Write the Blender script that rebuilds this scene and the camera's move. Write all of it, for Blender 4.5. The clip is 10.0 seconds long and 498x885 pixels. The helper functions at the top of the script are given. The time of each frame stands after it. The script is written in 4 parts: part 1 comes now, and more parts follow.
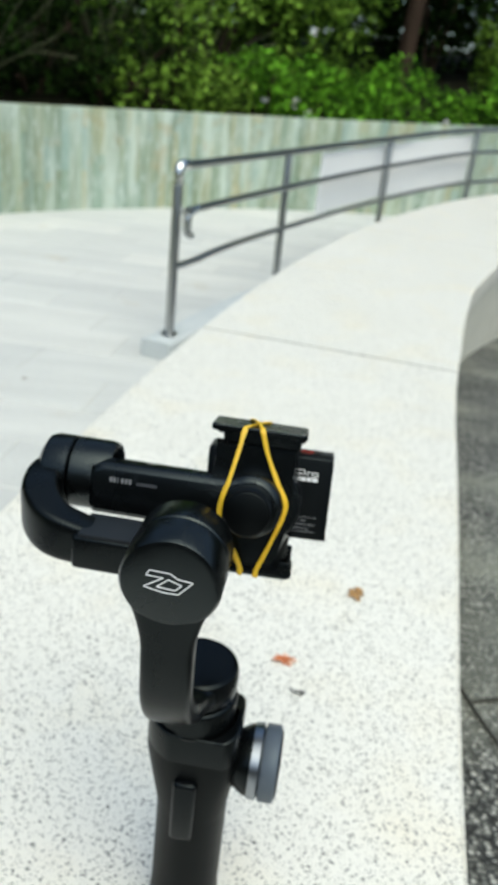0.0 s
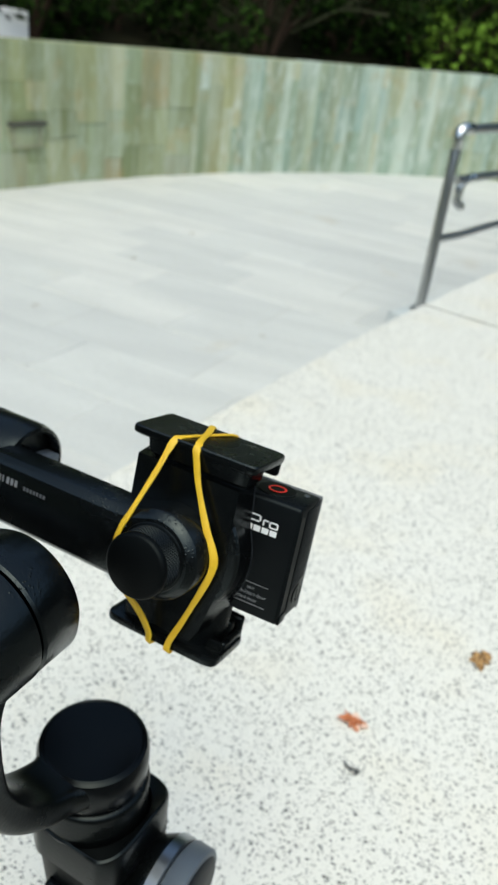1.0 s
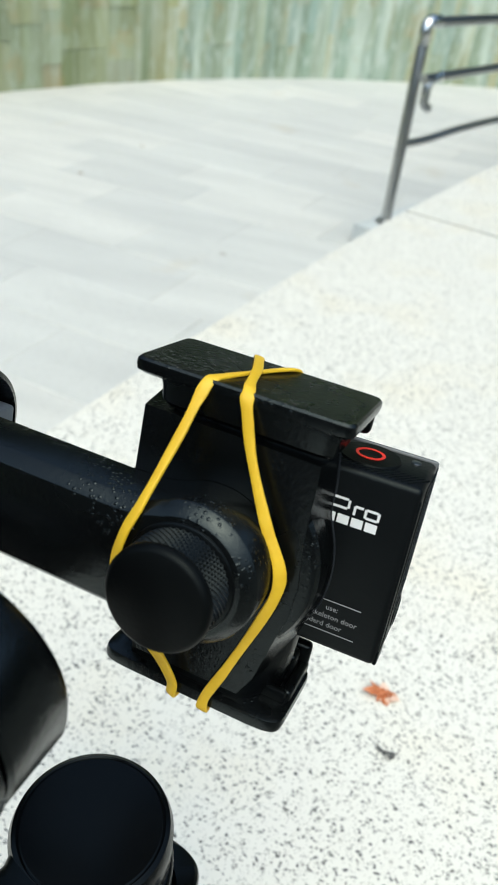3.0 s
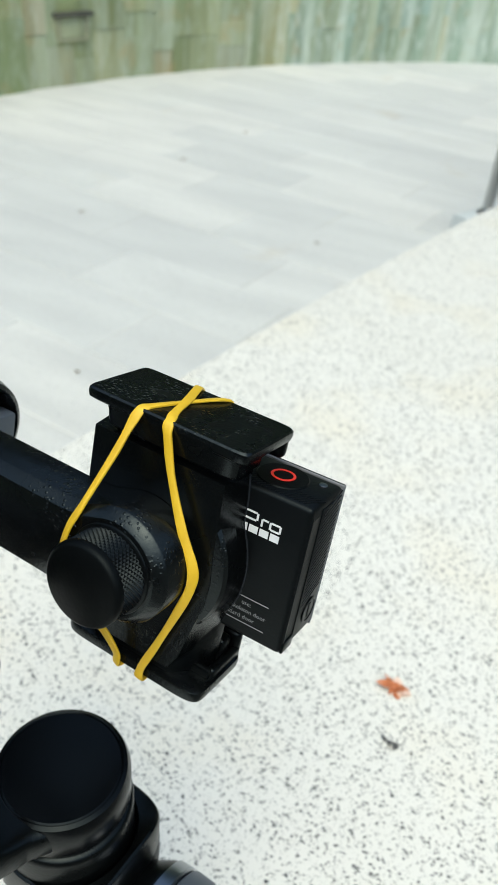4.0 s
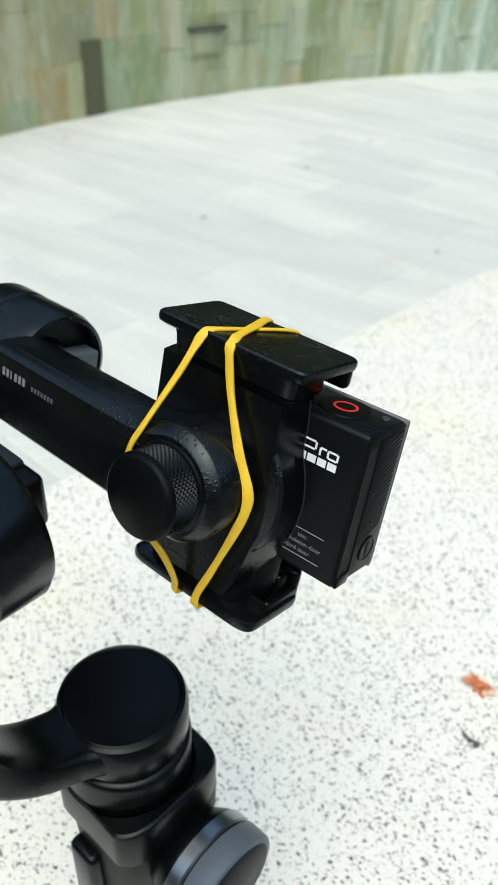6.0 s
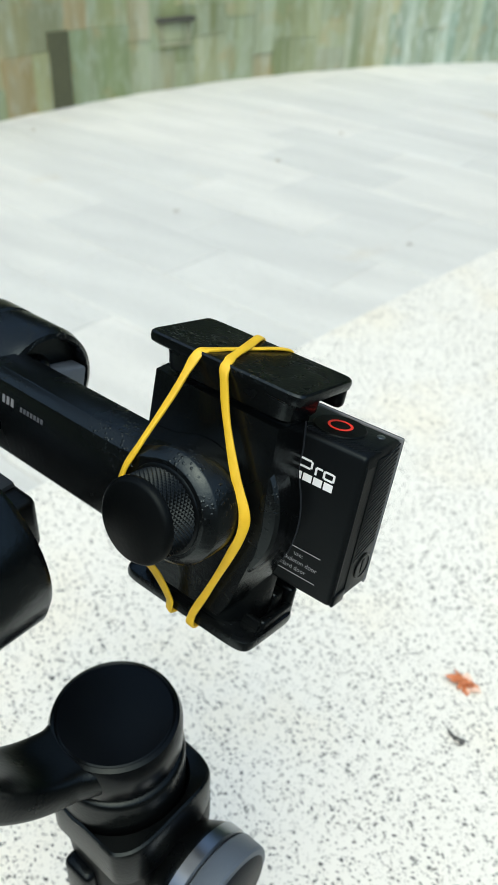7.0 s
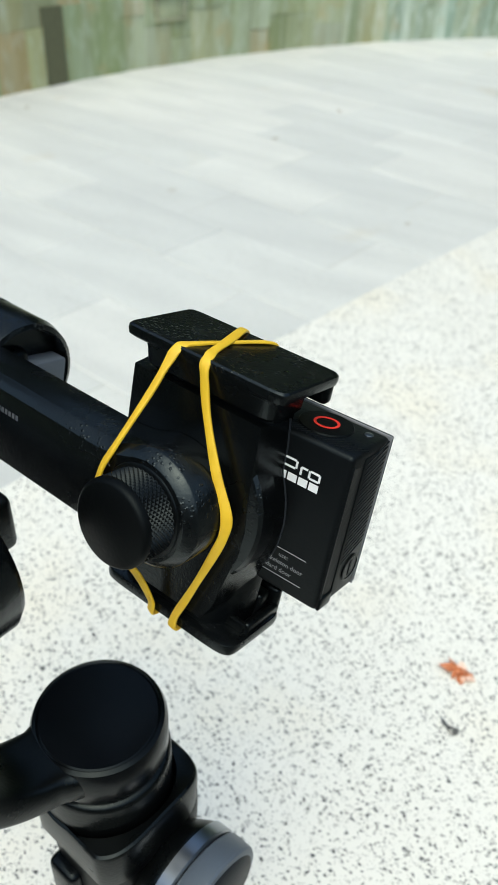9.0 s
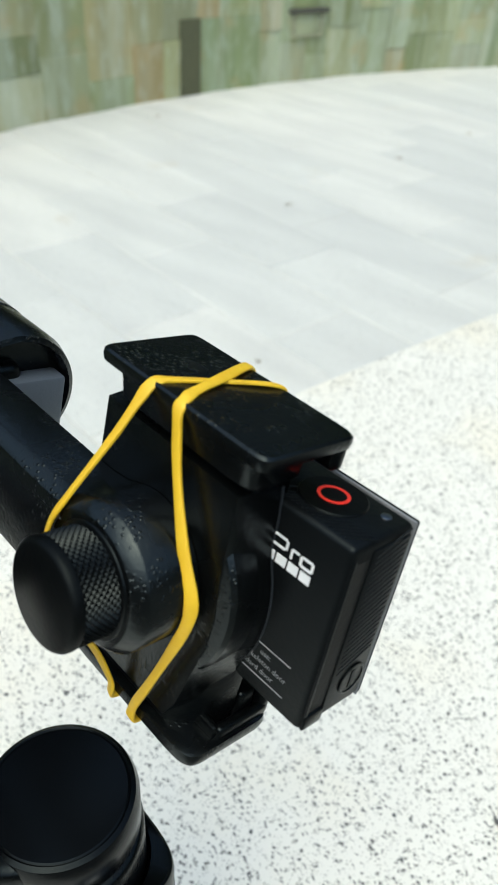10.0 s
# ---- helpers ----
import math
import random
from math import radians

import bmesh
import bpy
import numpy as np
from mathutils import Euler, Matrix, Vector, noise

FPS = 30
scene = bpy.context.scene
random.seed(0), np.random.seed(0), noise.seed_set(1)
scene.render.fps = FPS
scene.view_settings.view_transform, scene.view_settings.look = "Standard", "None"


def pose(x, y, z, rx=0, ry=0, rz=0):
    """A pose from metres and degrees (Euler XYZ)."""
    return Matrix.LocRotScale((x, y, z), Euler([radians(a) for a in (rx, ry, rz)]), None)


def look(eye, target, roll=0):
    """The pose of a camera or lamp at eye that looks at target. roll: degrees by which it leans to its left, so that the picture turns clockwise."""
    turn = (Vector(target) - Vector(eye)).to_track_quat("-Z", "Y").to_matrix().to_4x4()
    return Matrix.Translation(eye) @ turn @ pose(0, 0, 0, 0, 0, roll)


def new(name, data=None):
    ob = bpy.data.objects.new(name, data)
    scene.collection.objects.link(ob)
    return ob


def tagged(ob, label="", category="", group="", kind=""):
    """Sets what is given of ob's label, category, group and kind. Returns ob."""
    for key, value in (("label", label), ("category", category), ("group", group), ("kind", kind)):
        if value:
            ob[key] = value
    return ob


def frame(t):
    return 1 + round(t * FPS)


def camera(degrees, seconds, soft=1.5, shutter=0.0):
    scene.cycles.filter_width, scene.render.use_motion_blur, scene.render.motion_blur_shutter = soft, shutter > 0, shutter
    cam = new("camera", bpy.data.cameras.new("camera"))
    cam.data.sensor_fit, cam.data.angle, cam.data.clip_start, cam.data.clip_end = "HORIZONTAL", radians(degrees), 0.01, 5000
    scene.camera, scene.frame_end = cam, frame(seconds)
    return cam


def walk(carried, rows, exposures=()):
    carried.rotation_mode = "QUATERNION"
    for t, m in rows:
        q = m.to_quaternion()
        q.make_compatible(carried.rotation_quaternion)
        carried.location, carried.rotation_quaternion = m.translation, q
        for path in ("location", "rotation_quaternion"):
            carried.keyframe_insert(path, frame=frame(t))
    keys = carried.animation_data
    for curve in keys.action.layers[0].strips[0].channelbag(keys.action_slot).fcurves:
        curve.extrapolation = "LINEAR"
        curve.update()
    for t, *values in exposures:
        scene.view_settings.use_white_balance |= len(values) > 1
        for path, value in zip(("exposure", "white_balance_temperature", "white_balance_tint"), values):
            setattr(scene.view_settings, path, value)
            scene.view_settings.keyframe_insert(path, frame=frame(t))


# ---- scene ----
cam = camera(36.00, 10.0)
PATH = [  # seconds, x, y, z, turn about x, y and z
    (0.0, 0.0000, 0.0000, 0.4285, 65.26, -5.89, -0.00),
    (0.4, 0.0812, 0.0595, 0.4408, 63.37, -6.89, 9.99),
    (0.5, 0.0973, 0.0815, 0.4399, 62.62, -6.87, 12.52),
    (0.7, 0.1152, 0.1100, 0.4363, 61.94, -6.21, 16.82),
    (1.0, 0.0974, 0.1303, 0.4052, 60.79, -6.40, 21.52),
    (1.5, 0.0720, 0.1755, 0.3672, 58.74, -6.69, 20.10),
    (2.0, 0.0502, 0.1961, 0.3581, 57.33, -6.63, 18.38),
    (2.5, 0.0487, 0.2064, 0.3590, 56.03, -6.30, 17.51),
    (3.8, 0.0712, 0.1921, 0.3752, 54.15, -5.60, 21.85),
    (4.0, 0.0886, 0.1967, 0.3866, 53.65, -4.57, 25.33),
    (4.5, 0.1524, 0.2038, 0.4141, 53.19, -3.22, 34.39),
    (4.6, 0.1517, 0.2034, 0.4160, 53.56, -3.16, 35.27),
    (5.0, 0.1260, 0.1937, 0.3863, 55.26, -3.98, 36.12),
    (5.5, 0.1037, 0.1941, 0.3742, 54.39, -3.02, 34.63),
    (6.0, 0.1051, 0.1926, 0.3717, 54.00, -2.20, 33.84),
    (7.5, 0.0962, 0.1962, 0.3779, 53.19, -2.95, 30.89),
    (8.0, 0.0994, 0.2035, 0.3775, 52.75, -2.90, 30.66),
    (8.5, 0.0959, 0.2002, 0.3783, 52.38, -2.42, 31.39),
    (9.0, 0.0972, 0.2025, 0.3752, 52.08, -2.62, 31.60),
    (9.5, 0.0997, 0.2139, 0.3734, 52.10, -2.49, 34.28),
    (10.0, 0.0954, 0.2428, 0.3617, 52.72, -2.72, 40.92),
]
EXPOSURE = [(0.0, 0.58), (0.5, 0.53), (1.0, 0.48), (1.5, 0.55), (2.0, 0.62), (2.5, 0.63), (4.0, 0.55), (4.5, 0.47), (5.0, 0.51), (5.5, 0.62), (6.0, 0.68), (7.5, 0.61), (8.5, 0.58), (10.0, 0.66)]
walk(cam, [(t, pose(*row)) for t, *row in PATH], [(t, stops, 6440, -3.8) for t, stops in EXPOSURE])
cam.data.dof.use_dof, cam.data.dof.focus_distance, cam.data.dof.aperture_fstop = True, 0.175, 38

# ---- light: a bright, hazy sky with a broad, weak sun ----
world = bpy.data.worlds.new("sky")
scene.world = world
world.use_nodes = True
wn, wl = world.node_tree.nodes, world.node_tree.links
sky = wn.new("ShaderNodeTexSky")
sky.sky_type, sky.sun_disc = "NISHITA", False
SUN_UP, SUN_ROUND = radians(64), radians(160)
sky.sun_elevation, sky.sun_rotation = SUN_UP, SUN_ROUND
sky.dust_density, sky.air_density = 4.0, 1.0
wl.new(sky.outputs["Color"], wn["Background"].inputs["Color"])
wn["Background"].inputs["Strength"].default_value = 0.15
sun = new("sun", bpy.data.lights.new("sun", "SUN"))
sun.data.energy, sun.data.angle, sun.data.color = 0.9, radians(70), (1.0, 0.97, 0.92)
sun.matrix_world = look((0, 0, 0), (-math.sin(SUN_ROUND) * math.cos(SUN_UP), -math.cos(SUN_ROUND) * math.cos(SUN_UP), -math.sin(SUN_UP)))
sun.location = (0, 0, 20)

# ---- materials ----


def material(name, rough=0.5, metal=0.0, spec=0.5):
    m = bpy.data.materials.new(name)
    m.use_nodes = True
    b = m.node_tree.nodes["Principled BSDF"]
    b.inputs["Roughness"].default_value, b.inputs["Metallic"].default_value = rough, metal
    b.inputs["Specular IOR Level"].default_value = spec
    if rough < 0.45 and not metal:
        b.inputs["Specular Tint"].default_value = (0.8, 0.95, 1.0, 1)
    return m, m.node_tree.nodes, m.node_tree.links, b


def ramp(nodes, links, source, stops, interp="LINEAR"):
    r = nodes.new("ShaderNodeValToRGB")
    r.color_ramp.interpolation = interp
    for i, (at, c) in enumerate(stops):
        e = r.color_ramp.elements[i] if i < 2 else r.color_ramp.elements.new(at)
        e.position, e.color = at, (*c, 1) if len(c) == 3 else c
    links.new(source, r.inputs["Fac"])
    return r.outputs["Color"]


def texture(nodes, links, scale, detail=3.0, kind="ShaderNodeTexNoise", coord="Object", stretch=None, output=0):
    t, c = nodes.new(kind), nodes.new("ShaderNodeNewGeometry" if coord == "Position" else "ShaderNodeTexCoord")
    source = c.outputs[coord]
    if stretch:
        mp = nodes.new("ShaderNodeMapping")
        mp.inputs["Scale"].default_value = stretch
        links.new(source, mp.inputs["Vector"])
        source = mp.outputs["Vector"]
    links.new(source, t.inputs["Vector"])
    t.inputs["Scale"].default_value = scale
    if kind == "ShaderNodeTexNoise":
        t.inputs["Detail"].default_value = detail
    return t.outputs[output]


def mixed(nodes, links, fac, a, b, blend="MIX"):
    n = nodes.new("ShaderNodeMix")
    n.data_type, n.blend_type = "RGBA", blend
    for value, socket in ((fac, n.inputs[0]), (a, n.inputs[6]), (b, n.inputs[7])):
        if isinstance(value, (int, float)):
            socket.default_value = value
        elif isinstance(value, tuple):
            socket.default_value = (*value, 1)
        else:
            links.new(value, socket)
    return n.outputs[2]


def bumped(nodes, links, bsdf, height, strength, distance):
    b = nodes.new("ShaderNodeBump")
    b.inputs["Strength"].default_value, b.inputs["Distance"].default_value = strength, distance
    links.new(height, b.inputs["Height"])
    links.new(b.outputs["Normal"], bsdf.inputs["Normal"])


def plastic(name, color, rough, grain=900, bump=0.15, wear=0.08, wet=False, spec=0.5):
    """Moulded plastic or painted metal with a fine grain and smudges; wet: small drops of rain stand on it."""
    m, n, l, b = material(name, rough, 0.0, spec)
    smudge = texture(n, l, 60, 4)
    l.new(mixed(n, l, smudge, tuple(c * (1 - wear) for c in color), tuple(c * (1 + wear) + 0.002 for c in color)), b.inputs["Base Color"])
    r = n.new("ShaderNodeMapRange")
    r.inputs["To Min"].default_value, r.inputs["To Max"].default_value = rough * 0.8, min(1, rough * 1.25)
    l.new(smudge, r.inputs["Value"])
    l.new(r.outputs["Result"], b.inputs["Roughness"])
    bumped(n, l, b, texture(n, l, grain, 2), bump, 0.0004)
    if wet:
        cells = texture(n, l, 900, kind="ShaderNodeTexVoronoi")
        drops = ramp(n, l, cells, [(0.0, (1, 1, 1)), (0.2, (0.75, 0.75, 0.75)), (0.34, (0, 0, 0))])
        patch = ramp(n, l, texture(n, l, 85, 3), [(0.52, (0, 0, 0)), (0.58, (1, 1, 1))])
        drops = mixed(n, l, 1.0, drops, patch, "MULTIPLY")
        face, up = n.new("ShaderNodeNewGeometry"), n.new("ShaderNodeSeparateXYZ")
        l.new(face.outputs["Normal"], up.inputs[0])
        drops = mixed(n, l, 1.0, drops, ramp(n, l, up.outputs["Z"], [(0.15, (0, 0, 0)), (0.4, (1, 1, 1))]), "MULTIPLY")
        grain_normal = b.inputs["Normal"].links[0].from_socket
        bumped(n, l, b, drops, 0.4, 0.0005)
        l.new(grain_normal, b.inputs["Normal"].links[0].from_node.inputs["Normal"])
    return m


BLACK = plastic("black plastic", (0.0008, 0.0011, 0.0013), 0.28, spec=0.22)
BLACK_WET = plastic("black plastic with raindrops", (0.0008, 0.0011, 0.0013), 0.26, bump=0.15, wet=True, spec=0.42)
BLACK_MATT = plastic("matt black rubber", (0.0009, 0.0012, 0.0014), 0.42, bump=0.1, spec=0.1)
BLACK_SHINE = plastic("satin black cap", (0.001, 0.0014, 0.002), 0.24, bump=0.08, spec=0.16)
CAMERA_BODY = plastic("soft charcoal camera shell", (0.0016, 0.002, 0.0025), 0.4, bump=0.12, spec=0.18)
GREY_BLUE = plastic("blue grey plastic", (0.075, 0.09, 0.115), 0.42)
DARK_GREY = plastic("dark grey rubber", (0.012, 0.015, 0.019), 0.5, spec=0.2)
PRINT = plastic("white print", (0.75, 0.76, 0.78), 0.5, bump=0.0)
PRINT_GREY = plastic("grey print", (0.07, 0.075, 0.085), 0.5, bump=0.0)
RED = plastic("red print", (0.65, 0.03, 0.02), 0.45, bump=0.0)
STEEL, n_, l_, b_ = material("brushed stainless steel", 0.28, 1.0)
b_.inputs["Base Color"].default_value = (0.40, 0.41, 0.41, 1)
bumped(n_, l_, b_, texture(n_, l_, 260, 2), 0.08, 0.001)
CHROME, n_, l_, b_ = material("turned aluminium ring", 0.3, 1.0)
b_.inputs["Base Color"].default_value = (0.26, 0.28, 0.31, 1)

# lighter, smoother copy of the steel; puts the elbows' sun highlight into colour
STEEL_GLINT, n_, l_, b_ = material("steel with sun highlight in colour", 0.2, 1.0)
b_.inputs["Base Color"].default_value = (0.78, 0.79, 0.79, 1)
BAND, n_, l_, b_ = material("yellow rubber", 0.5)
l_.new(mixed(n_, l_, texture(n_, l_, 220, 4), (0.62, 0.36, 0.012), (0.82, 0.53, 0.03)), b_.inputs["Base Color"])
bumped(n_, l_, b_, texture(n_, l_, 700, 3), 0.3, 0.0005)
b_.inputs["Subsurface Weight"].default_value = 0.05

# white terrazzo with black and brown chips
LEDGE, n_, l_, b_ = material("white speckled terrazzo", 0.55)
base = mixed(n_, l_, texture(n_, l_, 2.3, 5), (0.68, 0.665, 0.60), (0.77, 0.76, 0.715))
base = mixed(n_, l_, ramp(n_, l_, texture(n_, l_, 9, 4), [(0.5, (0, 0, 0)), (0.72, (0.36, 0.36, 0.36))]), base, (0.74, 0.66, 0.48))
warp = n_.new("ShaderNodeVectorMath")
warp.operation = "MULTIPLY_ADD"
l_.new(texture(n_, l_, 330, 2, output=1), warp.inputs[0])
warp.inputs[1].default_value = (0.005, 0.005, 0.005)
tc = n_.new("ShaderNodeTexCoord")
l_.new(tc.outputs["Object"], warp.inputs[2])


def chips(scale, size, keep, color, under, turn=0.0, long=1.0):
    mp = n_.new("ShaderNodeMapping")
    mp.inputs["Rotation"].default_value, mp.inputs["Scale"].default_value = (0, 0, radians(turn)), (1 / long, 1, 1)
    l_.new(warp.outputs[0], mp.inputs["Vector"])
    v = n_.new("ShaderNodeTexVoronoi")
    v.inputs["Scale"].default_value = scale
    l_.new(mp.outputs["Vector"], v.inputs["Vector"])
    near = ramp(n_, l_, v.outputs["Distance"], [(size, (1, 1, 1)), (size + 0.06, (0, 0, 0))])
    sep = n_.new("ShaderNodeSeparateColor")
    l_.new(v.outputs["Color"], sep.inputs["Color"])
    some = ramp(n_, l_, sep.outputs[0], [(keep, (1, 1, 1)), (keep + 0.02, (0, 0, 0))], "CONSTANT")
    return mixed(n_, l_, mixed(n_, l_, 1.0, near, some, "MULTIPLY"), under, color)


base = chips(800, 0.31, 0.38, (0.42, 0.41, 0.38), base)
base = chips(420, 0.26, 0.22, (0.36, 0.35, 0.32), base, 60, 1.3)
base = chips(500, 0.26, 0.25, (0.08, 0.08, 0.08), base, 35, 1.6)
base = chips(450, 0.25, 0.22, (0.11, 0.108, 0.105), base, -40, 1.7)
base = chips(390, 0.235, 0.19, (0.065, 0.065, 0.066), base, 85, 1.5)
base = chips(270, 0.19, 0.15, (0.065, 0.065, 0.066), base, 10, 1.5)
l_.new(base, b_.inputs["Base Color"])
bumped(n_, l_, b_, texture(n_, l_, 300, 3), 0.25, 0.001)
LEDGE_SIDE, n_, l_, b_ = material("grey rendered plinth", 0.85)
l_.new(mixed(n_, l_, texture(n_, l_, 14, 6), (0.46, 0.46, 0.40), (0.66, 0.65, 0.58)), b_.inputs["Base Color"])
bumped(n_, l_, b_, texture(n_, l_, 120, 4), 0.5, 0.004)

# pale grey granite pavers
PAVER, n_, l_, b_ = material("pale grey granite paver", 0.6)
info = n_.new("ShaderNodeObjectInfo")
stone = ramp(n_, l_, info.outputs["Random"], [(0.0, (0.55, 0.56, 0.55)), (0.5, (0.59, 0.60, 0.585)), (1.0, (0.64, 0.64, 0.615))])
stone = mixed(n_, l_, ramp(n_, l_, texture(n_, l_, 3.0, 5, coord="Position", stretch=(0.6, 2.6, 1)), [(0.35, (0, 0, 0)), (0.75, (0.55, 0.55, 0.55))]), stone, (0.43, 0.44, 0.44))
stone = mixed(n_, l_, ramp(n_, l_, texture(n_, l_, 3.1, 3, coord="Position"), [(0.66, (0, 0, 0)), (0.74, (0.25, 0.25, 0.25))]), stone, (0.45, 0.38, 0.27))
stone = mixed(n_, l_, ramp(n_, l_, texture(n_, l_, 170, 2, coord="Position"), [(0.58, (0, 0, 0)), (0.68, (0.35, 0.35, 0.35))]), stone, (0.25, 0.25, 0.26))
l_.new(stone, b_.inputs["Base Color"])
bumped(n_, l_, b_, texture(n_, l_, 90, 4), 0.2, 0.002)
JOINT, n_, l_, b_ = material("grey mortar bed", 0.9)
l_.new(mixed(n_, l_, texture(n_, l_, 25, 4), (0.42, 0.42, 0.40), (0.52, 0.52, 0.50)), b_.inputs["Base Color"])

# cladding of upright slate and quartzite strips: green, olive, tan, blue-grey


def cladding(name, palette, lime, moss):
    m, n, l, b = material(name, 0.62, 0.0, 0.35)
    info = n.new("ShaderNodeObjectInfo")
    c = ramp(n, l, info.outputs["Random"], [(i / (len(palette) - 1), q) for i, q in enumerate(palette)])
    middle = tuple(sum(q[i] for q in palette) / len(palette) for i in range(3))
    c = mixed(n, l, 0.04, c, middle)
    vein = texture(n, l, 5, 5, coord="Position", stretch=(1, 1, 0.14))
    c = mixed(n, l, ramp(n, l, vein, [(0.40, (0.32, 0.32, 0.32)), (0.60, (0, 0, 0))]), c, tuple(q * 0.6 for q in middle))
    streak = texture(n, l, 10, 3, coord="Position", stretch=(1, 1, 0.09))
    c = mixed(n, l, ramp(n, l, streak, [(0.36, (0.5 * lime + 0.14, 0.5 * lime + 0.14, 0.5 * lime + 0.14)), (0.58, (0, 0, 0))]), c, moss)
    teal = texture(n, l, 4.3, 4, coord="Position", stretch=(1, 1, 0.12))
    c = mixed(n, l, ramp(n, l, teal, [(0.54, (0, 0, 0)), (0.68, (lime * 0.4, lime * 0.4, lime * 0.4))]), c, (0.20, 0.34, 0.31))
    pale = texture(n, l, 7, 3, coord="Position", stretch=(1, 1, 0.1))
    c = mixed(n, l, ramp(n, l, pale, [(0.48, (0, 0, 0)), (0.66, (lime, lime, lime))]), c, (0.60, 0.68, 0.60))
    blot = texture(n, l, 24, 5, coord="Position", stretch=(1, 1, 0.4))
    c = mixed(n, l, ramp(n, l, blot, [(0.50, (0, 0, 0)), (0.70, (lime * 0.7, lime * 0.7, lime * 0.7))]), c, (0.60, 0.67, 0.62))
    c = mixed(n, l, ramp(n, l, texture(n, l, 6, 4, coord="Position"), [(0.58, (0, 0, 0)), (0.72, (0.4, 0.4, 0.4))]), c, (0.40, 0.30, 0.14))
    l.new(c, b.inputs["Base Color"])
    bumped(n, l, b, texture(n, l, 28, 6, coord="Position"), 0.6, 0.008)
    return m


CLAD = cladding("olive and tan slate cladding", [(0.16, 0.19, 0.09), (0.29, 0.32, 0.16), (0.22, 0.28, 0.14), (0.40, 0.41, 0.23), (0.36, 0.27, 0.13), (0.30, 0.36, 0.22), (0.46, 0.48, 0.32), (0.13, 0.14, 0.08)], 0.28, (0.12, 0.15, 0.065))
CLAD_PALE = cladding("pale green lime-streaked slate cladding", [(0.24, 0.32, 0.24), (0.40, 0.46, 0.33), (0.31, 0.41, 0.34), (0.46, 0.45, 0.28), (0.34, 0.44, 0.39), (0.44, 0.51, 0.41)], 0.72, (0.14, 0.19, 0.11))

ASPHALT, n_, l_, b_ = material("dark exposed aggregate paving", 0.8)
v_ = n_.new("ShaderNodeTexVoronoi")
v_.inputs["Scale"].default_value = 220
c_ = n_.new("ShaderNodeTexCoord")
l_.new(c_.outputs["Object"], v_.inputs["Vector"])
bw_ = n_.new("ShaderNodeRGBToBW")
l_.new(v_.outputs["Color"], bw_.inputs[0])
grit = ramp(n_, l_, bw_.outputs[0], [(0.2, (0.04, 0.042, 0.04)), (0.5, (0.15, 0.155, 0.14)), (0.8, (0.42, 0.42, 0.38))])
grit = mixed(n_, l_, ramp(n_, l_, v_.outputs["Distance"], [(0.45, (0, 0, 0)), (0.7, (1, 1, 1))]), grit, (0.02, 0.021, 0.02))
grit = mixed(n_, l_, ramp(n_, l_, texture(n_, l_, 4, 6), [(0.45, (0, 0, 0)), (0.68, (0.75, 0.75, 0.75))]), grit, (0.28, 0.29, 0.24))
grit = mixed(n_, l_, ramp(n_, l_, texture(n_, l_, 1.7, 5), [(0.5, (0, 0, 0)), (0.7, (0.6, 0.6, 0.6))]), grit, (0.05, 0.055, 0.045))
l_.new(grit, b_.inputs["Base Color"])
bumped(n_, l_, b_, v_.outputs["Distance"], 0.9, 0.006)
CONCRETE, n_, l_, b_ = material("weathered concrete", 0.85)
l_.new(mixed(n_, l_, texture(n_, l_, 9, 6), (0.42, 0.46, 0.48), (0.58, 0.61, 0.62)), b_.inputs["Base Color"])
bumped(n_, l_, b_, texture(n_, l_, 80, 4), 0.4, 0.004)
OLIVE_STONE = plastic("weathered olive stone", (0.30, 0.31, 0.21), 0.8, grain=80, wear=0.3)
OLIVE_DARK = plastic("dark olive slate", (0.08, 0.085, 0.045), 0.7, grain=60, wear=0.4)
# one dark stone, for painted shade and for dark reflections
SHADE_STONE = plastic("dark stone for shade and dark reflections", (0.06, 0.06, 0.05), 0.8, grain=80)
WHITE, n_, l_, b_ = material("white painted board", 0.45)
l_.new(mixed(n_, l_, texture(n_, l_, 3, 5), (0.86, 0.87, 0.88), (0.92, 0.92, 0.93)), b_.inputs["Base Color"])
# shade under the shrubs is put into this soil's dark colour
SOIL_SHADED, n_, l_, b_ = material("leaf litter and soil, shade in colour", 0.95, 0.0, 0.03)
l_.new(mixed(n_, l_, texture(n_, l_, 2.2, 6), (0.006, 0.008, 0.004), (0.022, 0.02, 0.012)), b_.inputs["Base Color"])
BARK, n_, l_, b_ = material("brown bark", 0.9, 0.0, 0.1)
l_.new(mixed(n_, l_, texture(n_, l_, 12, 5, stretch=(1, 1, 0.2)), (0.025, 0.017, 0.012), (0.075, 0.05, 0.035)), b_.inputs["Base Color"])
bumped(n_, l_, b_, texture(n_, l_, 20, 5, stretch=(1, 1, 0.2)), 0.7, 0.02)


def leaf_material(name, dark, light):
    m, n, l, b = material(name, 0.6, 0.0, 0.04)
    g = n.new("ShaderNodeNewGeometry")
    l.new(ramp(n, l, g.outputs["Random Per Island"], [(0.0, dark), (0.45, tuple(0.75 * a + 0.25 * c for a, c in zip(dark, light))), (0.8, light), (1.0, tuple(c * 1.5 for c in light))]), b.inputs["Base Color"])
    return m


